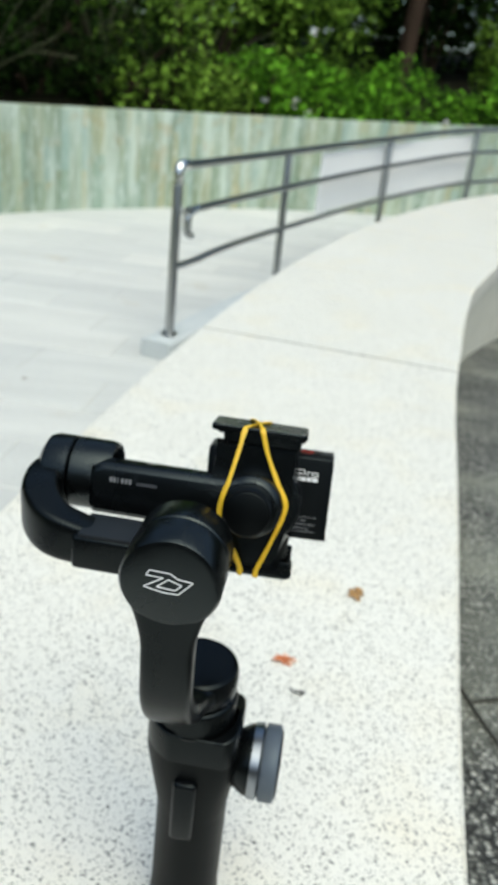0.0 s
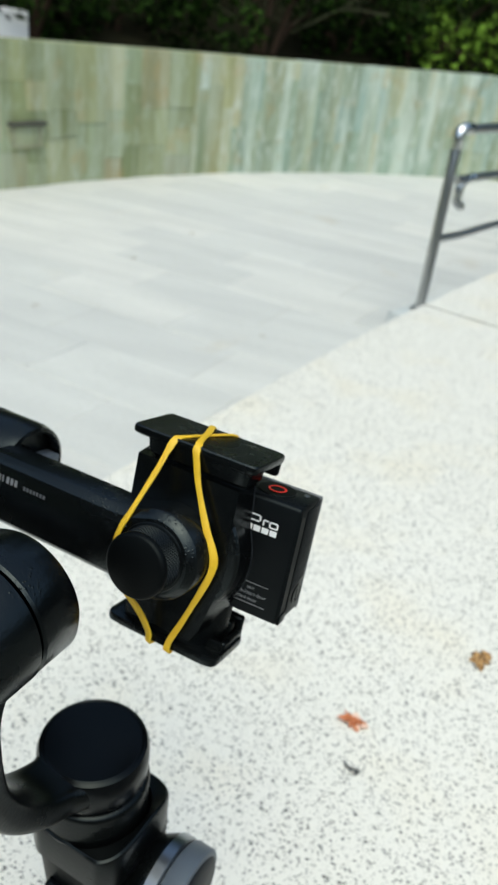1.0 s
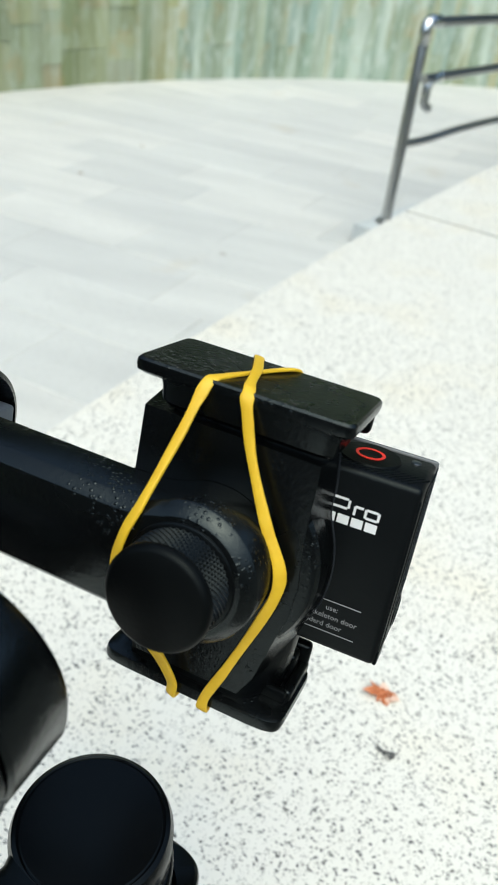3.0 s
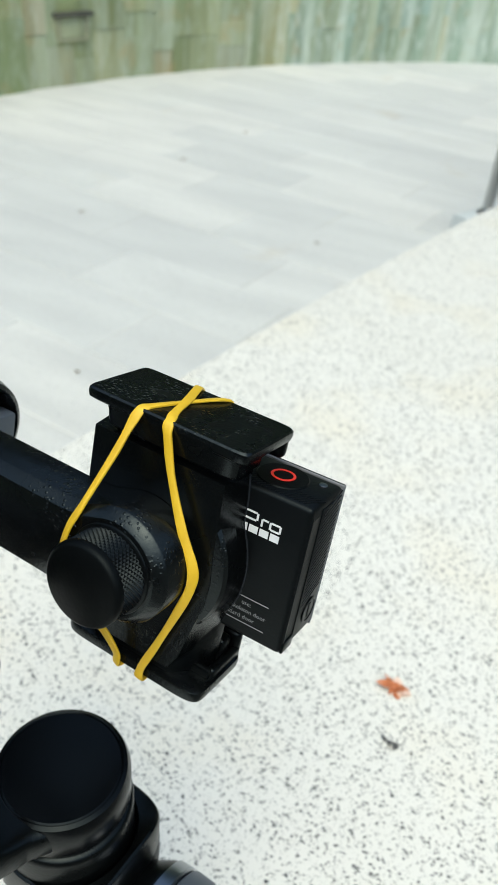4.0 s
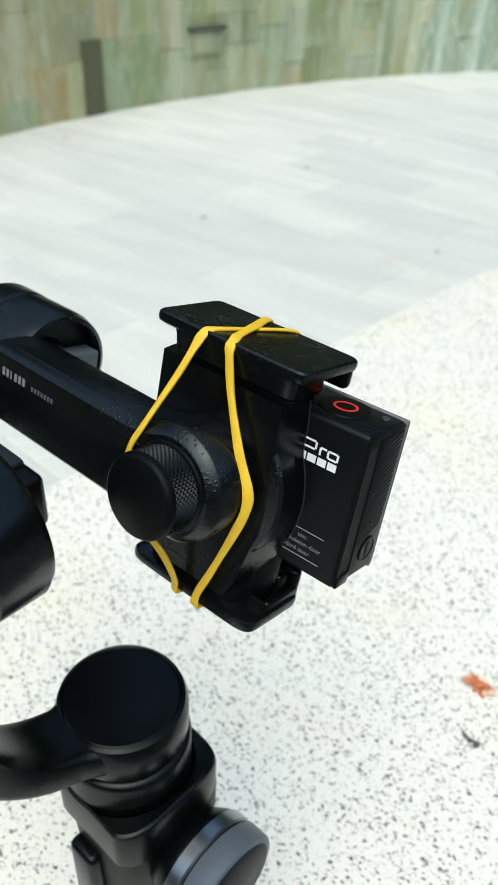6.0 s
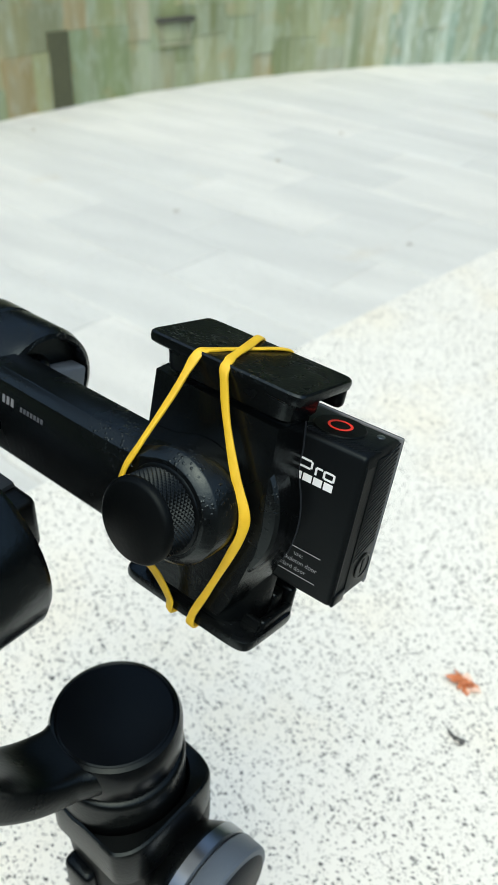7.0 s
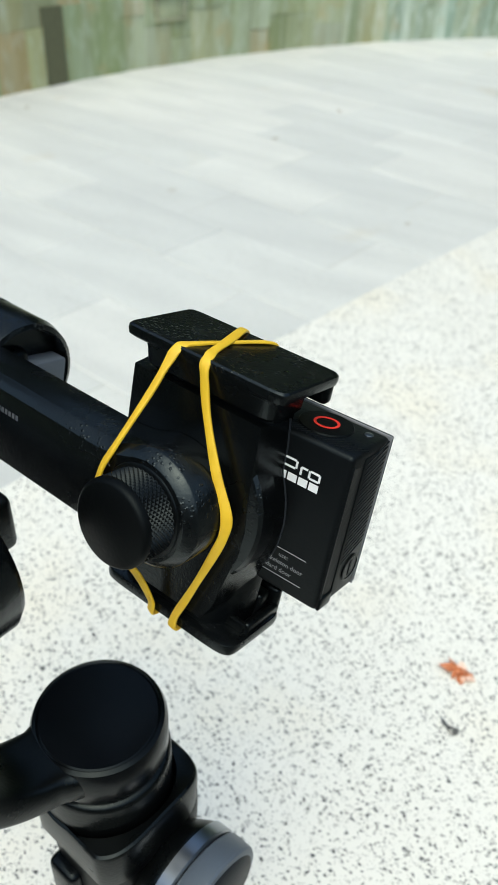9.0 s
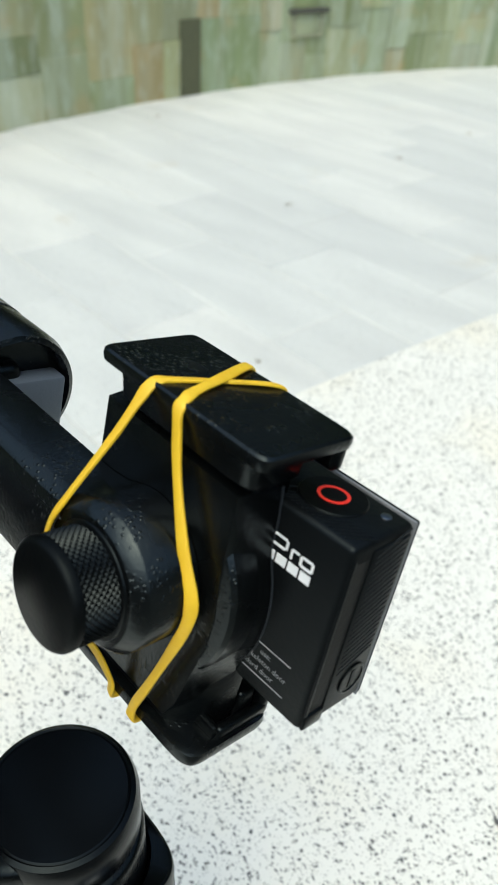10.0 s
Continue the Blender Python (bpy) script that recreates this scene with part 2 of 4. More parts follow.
# near-black leaf green: the foliage's deep shade is put into its colour
LEAF_SHADED = leaf_material("green leaves with shade in colour", (0.0015, 0.004, 0.001), (0.022, 0.048, 0.008))
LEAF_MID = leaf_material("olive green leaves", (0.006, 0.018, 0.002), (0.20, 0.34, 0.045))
TWIG = plastic("olive twigs", (0.085, 0.09, 0.05), 0.9, grain=60, spec=0.1)
DRY_PALE = plastic("bleached leaf scrap", (0.24, 0.21, 0.16), 0.8, wear=0.5)
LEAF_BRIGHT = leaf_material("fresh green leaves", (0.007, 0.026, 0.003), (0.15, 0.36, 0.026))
DRY, n_, l_, b_ = material("dry orange leaf", 0.7)
l_.new(ramp(n_, l_, texture(n_, l_, 190, 4), [(0.35, (0.36, 0.10, 0.03)), (0.52, (0.55, 0.19, 0.08)), (0.62, (0.74, 0.55, 0.44))]), b_.inputs["Base Color"])
DRY_BROWN, n_, l_, b_ = material("dry brown leaf", 0.7)
l_.new(ramp(n_, l_, texture(n_, l_, 330, 4), [(0.36, (0.06, 0.035, 0.015)), (0.5, (0.34, 0.18, 0.06)), (0.64, (0.55, 0.36, 0.16))]), b_.inputs["Base Color"])
DRY_DARK = plastic("dark withered leaf", (0.10, 0.10, 0.098), 0.8, wear=0.5)

# ---- mesh helpers; small things are built in millimetres ----
MM = 0.001


def thing(name, label, category, m=Matrix(), group=""):
    ob = new(name)
    ob.matrix_world = m
    return tagged(ob, label, category, group)


def finish(bm, name, mat, smooth=35, scale=1.0):
    me = bpy.data.meshes.new(name)
    if scale != 1.0:
        bm.transform(Matrix.Scale(scale, 4))
    bmesh.ops.recalc_face_normals(bm, faces=bm.faces)
    bm.to_mesh(me)
    bm.free()
    me.materials.append(mat)
    if smooth:
        me.shade_smooth()
        me.set_sharp_from_angle(angle=radians(smooth))
    return me


def part(name, bm, mat, parent, label="", m=None, scale=MM, smooth=35):
    """One mesh under a thing or a part; m is its pose in the frame of that parent."""
    ob = new(name, finish(bm, name, mat, smooth, scale))
    ob.parent = parent
    if m is not None:
        ob.matrix_local = m
    return tagged(ob, label)


def bevel(bm, size, segments=2, angle=30):
    edges = [e for e in bm.edges if len(e.link_faces) == 2 and e.calc_face_angle(0) > radians(angle)]
    bmesh.ops.bevel(bm, geom=edges, offset=size, segments=segments, affect="EDGES", profile=0.5, clamp_overlap=True)
    return bm


def box(x0, x1, y0, y1, z0, z1, round_=0.0, segments=2, bm=None):
    one = bmesh.new()
    bmesh.ops.create_cube(one, size=1, matrix=Matrix.Translation(((x0 + x1) / 2, (y0 + y1) / 2, (z0 + z1) / 2)) @ Matrix.Diagonal((x1 - x0, y1 - y0, z1 - z0, 1)))
    if round_:
        bevel(one, round_, segments)
    return join(bm, one)


def join(bm, other):
    if bm is None:
        return other
    me = bpy.data.meshes.new("t")
    other.to_mesh(me)
    other.free()
    bm.from_mesh(me)
    bpy.data.meshes.remove(me)
    return bm


AXIS = {"z": Matrix(), "x": Matrix.Rotation(radians(90), 4, "Y"), "y": Matrix.Rotation(radians(-90), 4, "X"), "-y": Matrix.Rotation(radians(90), 4, "X")}


def turned(profile, centre, axis="z", n=64, bm=None):
    """A turned body: profile rows of (radius, place along the axis)."""
    one = bmesh.new()
    rings = []
    for r, h in profile:
        if r <= 1e-6:
            rings.append([one.verts.new((0, 0, h))])
        else:
            rings.append([one.verts.new((r * math.cos(2 * math.pi * k / n), r * math.sin(2 * math.pi * k / n), h)) for k in range(n)])
    for a, b in zip(rings, rings[1:]):
        for k in range(n):
            q = [a[k % len(a)], a[(k + 1) % len(a)], b[(k + 1) % len(b)], b[k % len(b)]]
            q = list(dict.fromkeys(q))
            if len(q) > 2:
                one.faces.new(q)
    one.transform(Matrix.Translation(centre) @ AXIS[axis])
    return join(bm, one)


def smooth_path(points, steps=8):
    """A Catmull-Rom line through the points."""
    p = [Vector(q) for q in points]
    p = [2 * p[0] - p[1], *p, 2 * p[-1] - p[-2]]
    out = []
    for i in range(1, len(p) - 2):
        for k in range(steps):
            t = k / steps
            out.append(0.5 * (2 * p[i] + (p[i + 1] - p[i - 1]) * t + (2 * p[i - 1] - 5 * p[i] + 4 * p[i + 1] - p[i + 2]) * t * t + (3 * p[i] - p[i - 1] - 3 * p[i + 1] + p[i + 2]) * t ** 3))
    return [*out, p[-2]]


def rounded(w, h, power=4.0, n=32, corner=None):
    """A superellipse, w wide and h high; corner: the power of its corner at -x, -y."""
    out = []
    for k in range(n):
        a = 2 * math.pi * k / n
        c, s = math.cos(a), math.sin(a)
        p = corner if corner and c < 0 and s < 0 else power
        out.append((w / 2 * math.copysign(abs(c) ** (2 / p), c), h / 2 * math.copysign(abs(s) ** (2 / p), s)))
    return out


def sweep(path, section, up=(0, 0, 1), closed=False, bm=None):
    """Draws a section, or one section for each point, along a path. A section's x runs sideways and its y along up."""
    one = bmesh.new()
    path = [Vector(p) for p in path]
    rings, count = [], len(path)
    for i, p in enumerate(path):
        if closed:
            way = path[(i + 1) % count] - path[i - 1]
        else:
            way = path[min(i + 1, count - 1)] - path[max(i - 1, 0)]
        way.normalize()
        u = Vector(up[i] if isinstance(up, list) else up)
        side = way.cross(u).normalized()
        top = side.cross(way)
        sec = section[i] if isinstance(section[0], list) else section
        rings.append([one.verts.new(p + side * x + top * y) for x, y in sec])
    n = len(rings[0])
    pairs = list(zip(rings, rings[1:])) + ([(rings[-1], rings[0])] if closed else [])
    for a, b in pairs:
        for k in range(n):
            one.faces.new((a[k], a[(k + 1) % n], b[(k + 1) % n], b[k]))
    if not closed:
        one.faces.new(rings[0][::-1])
        one.faces.new(rings[-1])
    return join(bm, one)


def loft(sections, bm=None, corner=None):
    """Sections of (centre x, centre y, width, depth, z, power), piled up."""
    one = bmesh.new()
    rings = [[one.verts.new((cx + x, cy + y, z)) for x, y in rounded(w, d, power, 48, corner)] for cx, cy, w, d, z, power in sections]
    for a, b in zip(rings, rings[1:]):
        for k in range(48):
            one.faces.new((a[k], a[(k + 1) % 48], b[(k + 1) % 48], b[k]))
    one.faces.new(rings[0][::-1])
    one.faces.new(rings[-1])
    return join(bm, one)


def plate(outline, y0, y1, round_=0.0, segments=2, bm=None):
    """An outline in x and z, drawn out from y0 to y1."""
    one = bmesh.new()
    a = [one.verts.new((x, y0, z)) for x, z in outline]
    b = [one.verts.new((x, y1, z)) for x, z in outline]
    one.faces.new(a)
    one.faces.new(b[::-1])
    for k in range(len(a)):
        one.faces.new((a[k], b[k], b[(k + 1) % len(a)], a[(k + 1) % len(a)]))
    if round_:
        bevel(one, round_, segments)
    return join(bm, one)


def circle(r, n=24):
    return [(r * math.cos(2 * math.pi * k / n), r * math.sin(2 * math.pi * k / n)) for k in range(n)]


# ---- the setting ----
FLOOR = -0.61


def ledge_point(s, across, z=0.0):
    """A place on the curving ledge: s along its left edge from a fixed point, across from that edge."""
    R, a0 = 11.0, 0.185
    a = a0 + s / R
    across += across / 0.47 * 0.03 * min(1.0, max(-0.4, s))
    across += across / 0.47 * 0.012 * math.exp(-(((s - 0.25) / 0.4) ** 2))
    across += across / 0.47 * 0.07 * min(1.2, max(0.0, s - 1.6))
    x = -0.232 + R * (math.cos(a0) - math.cos(a))
    y = 0.65 + R * (math.sin(a) - math.sin(a0))
    return Vector((x + across * math.cos(a), y - across * math.sin(a), z))


def ledge_slab(s0, s1):
    bm = bmesh.new()
    steps = max(6, int((s1 - s0) / 0.08))
    ring = []
    for i in range(steps + 1):
        s = s0 + (s1 - s0) * i / steps
        ring.append([bm.verts.new(ledge_point(s, c, z)) for c, z in ((0, -0.05), (0, -0.004), (0.004, 0), (0.466, 0), (0.47, -0.004), (0.47, -0.05))])
    for a, b in zip(ring, ring[1:]):
        for k in range(6):
            bm.faces.new((a[k], a[(k + 1) % 6], b[(k + 1) % 6], b[k]))
    bm.faces.new(ring[0])
    bm.faces.new(ring[-1][::-1])
    return bm


ledge = thing("stone_ledge", "wide low curved wall capped with white black-speckled terrazzo slabs", "low wall")
for s0, s1 in ((-1.9, -0.75), (-0.747, 0.822), (0.830, 2.45), (2.454, 4.1), (4.104, 5.8), (5.804, 7.6), (7.604, 9.6)):
    part("coping_slab", ledge_slab(s0, s1), LEDGE, ledge, scale=1.0)
# dark strips put the shade of the deep slab joints into colour
for s_ in (-0.7485, 0.826, 2.452, 4.102):
    bm = bmesh.new()
    rows = [[bm.verts.new(ledge_point(s_ + k, c, z)) for c, z in ((0.003, -0.05), (0.003, -0.004), (0.467, -0.004), (0.467, -0.05))] for k in (-0.0035, 0.0035)]
    for k in range(4):
        bm.faces.new((rows[0][k], rows[0][(k + 1) % 4], rows[1][(k + 1) % 4], rows[1][k]))
    part("joint", bm, SHADE_STONE, ledge, "dark strip for the shade in the joint", scale=1.0, smooth=0)
bm = bmesh.new()
ring = []
for i in range(121):
    s = -1.9 + 11.45 * i / 120
    ring.append([bm.verts.new(ledge_point(s, c, z)) for c, z in ((0.02, -0.68), (0.02, -0.05), (0.455, -0.05), (0.455, -0.68))])
for a, b in zip(ring, ring[1:]):
    for k in range(4):
        bm.faces.new((a[k], a[(k + 1) % 4], b[(k + 1) % 4], b[k]))
part("plinth", bm, LEDGE_SIDE, ledge, "grey rendered plinth", scale=1.0)

bm = bmesh.new()
bmesh.ops.create_grid(bm, x_segments=2, y_segments=2, size=400, matrix=Matrix.Translation((0, 0, FLOOR - 0.12)))
tagged(new("ground", finish(bm, "ground", JOINT, 0)), "grey mortar bed and ground under the plaza", "ground", kind="structure")

# the sloping dark pavement on the other side of the ledge
bm = bmesh.new()
ring = []
for i in range(81):
    s = -2.5 + 12.0 * i / 80
    ring.append([])
    for c in (0.452, 0.6, 0.9, 1.4, 2.2, 3.5, 6.0):
        p = ledge_point(s, c)
        p.z = -0.03 - 0.04 * max(p.y, 0) - 0.11 * max(p.y - 0.95, 0) + 0.004 * noise.noise(p * 6)
        ring[-1].append(bm.verts.new(p))
for a, b in zip(ring, ring[1:]):
    for k in range(6):
        bm.faces.new((a[k], a[k + 1], b[k + 1], b[k]))
PATH_JOINTS = ([(0.232, 0.60), (0.2462, 0.5417), (0.2585, 0.4831), (0.30, 0.33), (0.36, 0.16)], [(0.2495, 0.528), (0.274, 0.5347), (0.40, 0.56), (0.62, 0.59)])
path_side = tagged(new("pavement", finish(bm, "pavement", ASPHALT, 40)), "dark rough exposed aggregate pavement beside the ledge", "pavement", kind="structure")

# raised dark strips stand for the shade in open paving joints
for line in PATH_JOINTS:
    pts = [Vector((x, y, -0.03 - 0.04 * y + 0.0035)) for x, y in line]
    bm = sweep(smooth_path(pts, 6), [(-0.001, -0.01), (0.001, -0.01), (0.0007, 0.0008), (-0.0007, 0.0008)])
    joint = part("joint", bm, SHADE_STONE, path_side, "raised dark strip for shade in an open joint", scale=1.0, smooth=0)

# ---- curved retaining wall ----
WC, WR, WTOP = Vector((3.07, 2.47)), 5.99, 0.15


def wall_top(a):
    return WTOP + 0.000054 * max(0.0, a - 25) ** 2


def wall_point(a, r, z):
    """a: degrees round the wall's centre, from the west over the north."""
    return Vector((WC.x - r * math.cos(radians(a)), WC.y + r * math.sin(radians(a)), z))


bm = bmesh.new()
ring = [[bm.verts.new(wall_point(a, r, z)) for r, z in ((WR + 0.02, FLOOR - 0.03), (WR + 0.02, wall_top(a) - 0.012), (WR + 0.3, wall_top(a) - 0.012), (WR + 0.3, FLOOR - 0.03))] for a in range(-60, 145, 2)]
for a, b in zip(ring, ring[1:]):
    for k in range(4):
        bm.faces.new((a[k], a[(k + 1) % 4], b[(k + 1) % 4], b[k]))
bm.faces.new(ring[0])
bm.faces.new(ring[-1][::-1])
wall = tagged(new("wall_west", finish(bm, "wall_west", CLAD, 30)), "curved retaining wall clad in upright green and tan slate", "wall", kind="structure")

# plain unseen wall added behind the camera; keeps reflections in the gimbal dark
tagged(new("wall_unseen", finish(box(-1.6, 2.2, -1.45, -1.2, FLOOR - 0.1, 0.85, 0.01), "wall_unseen", SHADE_STONE, 30)), "plain dark unseen wall added to darken reflections", "wall", kind="structure")

# ---- railing ----
rail = thing("railing", "curved stainless steel tube railing with three rails on a concrete kerb", "railing")
KERB = FLOOR + 0.08
POSTS = [(-0.237, 3.10, 0.131), (0.237, 4.186, 0.154), (0.960, 5.391, 0.226), (1.785, 6.342, 0.321), (2.90, 7.11, 0.376)]
for x, y, top in POSTS:
    bm = turned([(0, KERB), (0.019, KERB), (0.019, top - 0.012), (0.015, top), (0, top)], (x, y, 0), n=20)
    post = part("post", bm, STEEL, rail, scale=1.0)
    bm = turned([(0, KERB), (0.036, KERB), (0.034, KERB + 0.008), (0.019, KERB + 0.012)], (x, y, 0), n=24)
    part("base_flange", bm, STEEL, post, scale=1.0)
for drop, r, ahead in ((0.0, 0.017, 0.0), (0.15, 0.0145, 0.06), (0.38, 0.0145, 0.0)):
    pts = [Vector((x, y, top - drop + (0.0 if drop else 0.005))) for x, y, top in POSTS]
    way = (pts[1] - pts[0]).normalized()
    if drop == 0.15:
        off = Vector((0.055, -0.02, 0))
        pts = [p + off for p in pts]
        pts = [pts[0] + way * 0.02 + Vector((0, 0, -0.10)), pts[0] + way * -0.02 + Vector((0, 0, -0.075)), pts[0] - way * 0.01 + Vector((0, 0, -0.012)), pts[0] + way * 0.06, *pts[1:]]
        part("elbow", sweep(smooth_path(pts[1:4], 6), circle(r + 0.002, 16), (0.9, -0.4, 0.1)), STEEL_GLINT, rail, "steel elbow, sun highlight put into its colour", scale=1.0)
    elif drop:
        pts = [pts[0], pts[0].lerp(pts[1], 0.16), pts[0].lerp(pts[1], 0.4) + Vector((0, 0, 0.006)), *pts[1:]]
        pts[1].z = pts[0].z
    part("rail", sweep(smooth_path(pts, 10), circle(r, 16)), STEEL, rail, scale=1.0)
for i, (x, y, top) in enumerate(POSTS[:4]):
    part("bracket", sweep([(x, y, top - 0.158), (x + 0.03, y - 0.01, top - 0.161), (x + 0.055, y - 0.02, top - 0.154)], circle(0.008, 10)), STEEL, rail, scale=1.0)
x, y, top = POSTS[0]
way = (Vector(POSTS[1]) - Vector(POSTS[0])).normalized()
end = Vector((x, y, top))
part("elbow", sweep(smooth_path([end + Vector((0, 0, -0.06)), end + Vector((0, 0, -0.022)), end + way * 0.008 + Vector((0, 0, 0.0)), end + way * 0.03 + Vector((0, 0, 0.008)), end + way * 0.075 + Vector((0, 0, 0.006))], 6), circle(0.0205, 20), (0.9, -0.4, 0.1)), STEEL_GLINT, rail, "steel elbow, sun highlight put into its colour", scale=1.0)
kerb_line = [(-0.282, 2.995, FLOOR + 0.03), *smooth_path([(x, y, FLOOR + 0.03) for x, y, top in POSTS], 6)]
kerb = tagged(new("kerb", finish(sweep(kerb_line, [(-0.065, -0.07), (0.065, -0.07), (0.065, 0.04), (0.058, 0.047), (-0.058, 0.047), (-0.065, 0.04)]), "kerb", CONCRETE, 30)), "grey concrete kerb under the railing", "kerb", kind="structure")
board = thing("white_board", "plain white board fixed behind the railing", "board")
p2, p3, p4 = (Vector(POSTS[i]) for i in (1, 2, 3))
for a, b in ((p2.lerp(p3, 0.34), p3), (p3, p4)):
    bm = bmesh.new()
    off = (b - a).cross(Vector((0, 0, 1))).normalized() * -0.03
    rows = [[bm.verts.new(p + off * k + Vector((0, 0, z))) for k, z in ((1, -0.365), (1, -0.032), (1.4, -0.032), (1.4, -0.365))] for p in (a, b)]
    for k in range(4):
        bm.faces.new((rows[0][k], rows[0][(k + 1) % 4], rows[1][(k + 1) % 4], rows[1][k]))
    bm.faces.new(rows[0])
    bm.faces.new(rows[1][::-1])
    part("panel", bm, WHITE, board, scale=1.0, smooth=0)

# ---- fallen leaves on the ledge ----


def dry_leaf(name, label, mat, x, y, size, turn, seed, z=0.0, lobes=13, flat=0.75):
    rng = random.Random(seed)
    bm = bmesh.new()
    for k in range(lobes):
        a = k * 2 * math.pi / lobes + rng.uniform(-0.4, 0.4)
        c = Vector((math.cos(a), math.sin(a) * flat, 0)) * size * rng.choice((0.18, 0.25, 0.45, 0.62))
        w = size * rng.uniform(0.14, 0.3)
        tip = c * rng.uniform(1.4, 1.8)
        side = Vector((-c.y, c.x, 0)).normalized() * w
        zs = [rng.uniform(0.0006, 0.004) for _ in range(4)]
        lower = [bm.verts.new(Vector((p.x, p.y, max(z, 0.0004)))) for p, z in zip((Vector(), c + side, tip, c - side), zs)]
        upper = [bm.verts.new(v.co + Vector((0, 0, 0.0005))) for v in lower]
        bm.faces.new(lower[::-1])
        bm.faces.new(upper)
        for q in range(4):
            bm.faces.new((lower[q], lower[(q + 1) % 4], upper[(q + 1) % 4], upper[q]))
    low = min(v.co.z for v in bm.verts)
    bm.transform(Matrix.Translation((0, 0, -low + 0.0002)))
    ob = new(name, finish(bm, name, mat, 0))
    ob.matrix_world = pose(x, y, z, 0, 0, turn)
    return tagged(ob, label, "leaf", "fallen leaves")


dry_leaf("fallen_leaf", "curled dry orange leaf scrap on the ledge", DRY, 0.0758, 0.5052, 0.0125, 20, 3)
dry_leaf("fallen_leaf", "curled dry brown leaf scrap on the ledge", DRY_BROWN, 0.1485, 0.6086, 0.014, 75, 5)
dry_leaf("fallen_leaf", "small dark withered leaf scrap on the ledge", DRY_DARK, 0.0832, 0.4679, 0.0075, 165, 8, 0.0, 5, 0.3)
dry_leaf("fallen_leaf", "tiny bleached leaf scrap on the plaza paving", DRY_PALE, -0.899, 1.496, 0.012, 0, 20, FLOOR + 0.003)
dry_leaf("fallen_leaf", "tiny bleached leaf scrap on the plaza paving", DRY_PALE, -1.519, 2.390, 0.016, 50, 21, FLOOR + 0.003)
dry_leaf("fallen_leaf", "tiny bleached leaf scrap on the plaza paving", DRY_PALE, -2.644, 2.824, 0.020, 100, 22, FLOOR + 0.003)
dry_leaf("fallen_leaf", "tiny bleached leaf scrap on the plaza paving", DRY_PALE, -1.520, 3.747, 0.020, 150, 23, FLOOR + 0.003)
dry_leaf("fallen_leaf", "tiny bleached leaf scrap on the plaza paving", DRY_PALE, -0.715, 2.631, 0.014, 200, 24, FLOOR + 0.003)
dry_leaf("fallen_leaf", "tiny bleached leaf scrap on the plaza paving", DRY_PALE, -1.543, 3.164, 0.018, 250, 25, FLOOR + 0.003)

# ---- the gimbal: level parts in its own frame, the head tilted ----
GIMBAL = pose(0.003, 0.292, 0, 0, 0, -8)
HEAD = pose(0.02, 0.318, 0.25, 0, 0, -7.0) @ pose(0, 0, 0, -13.5)
gimbal = thing("phone_gimbal", "black plastic hand-held phone stabiliser standing upright on the ledge", "gimbal", GIMBAL)
TO_HEAD = GIMBAL.inverted() @ HEAD
handle = part("handle", loft([(2, 0, 38, 38, 0, 2.6), (2, 0, 40, 40, 3, 2.6), (2, 0, 37, 38, 20, 2.4), (2, 0, 37, 38, 84, 2.4), (1.5, 0.4, 38.5, 39, 90, 2.6), (0.5, 1.4, 44, 42, 106, 3.2), (-0.2, 1.6, 48, 43, 120, 3.8), (-0.2, 1.6, 48, 43, 131, 3.8), (0, 0, 38, 38, 131.5, 3)], corner=1.75), BLACK_MATT, gimbal)
part("trigger", box(-5.5, 6.5, -23.8, -17, 80, 119, 2.5, 3), BLACK_SHINE, handle, "glossy black trigger key")
bm = bmesh.new()
rim = []
for k, ((x, y), (xi, yi)) in enumerate(zip(rounded(47.8, 46, 3.8, 72, 1.85), rounded(41.0, 41.0, 2.0, 72))):
    y = max(y, -20.9)
    lift = abs(math.cos(2 * math.pi * k / 72)) ** 1.5
    top = 147.0 + 1.5 * lift * lift - 5.0 * max(0.0, math.sin(2 * math.pi * k / 72))
    rim.append([bm.verts.new(q) for q in ((xi, yi, 130.5), (x, y, 130.5), (x, y, top - 1.6), (x * 0.985, y * 0.985, top - 0.5), (x * 0.955, y * 0.955, top), (xi * 1.03, yi * 1.03, top - 0.6), (xi, yi, top - 3))])
for k in range(72):
    for j in range(7):
        bm.faces.new((rim[k][j], rim[(k + 1) % 72][j], rim[(k + 1) % 72][(j + 1) % 7], rim[k][(j + 1) % 7]))
part("neck_rim", bm, BLACK, handle, "black rim dipping at the front")

dial = part("dial", turned([(0, 17), (13.5, 17.5), (17.6, 24.5), (17.6, 26)], (0, 0, 120), "x"), BLACK, gimbal, m=pose(0.0042, 0.0015, -0.002))
part("metal_ring", turned([(17, 25.8), (18.6, 26.2), (18.9, 30.4), (18.2, 31.0), (16.8, 31.0)], (0, 0, 120), "x"), CHROME, dial, "polished metal ring")
part("grip_ring", turned([(15, 31.0), (17.2, 31.2), (17.2, 31.9), (18.6, 32.0), (19.0, 32.6), (19.0, 38.8), (18.4, 39.6), (16.6, 40.0)], (0, 0, 120), "x"), GREY_BLUE, dial, "blue grey grip ring")
part("cap", turned([(17.4, 39.5), (15.6, 40.8), (0, 41.2)], (0, 0, 120), "x"), DARK_GREY, dial, "dark grey rubber cap")

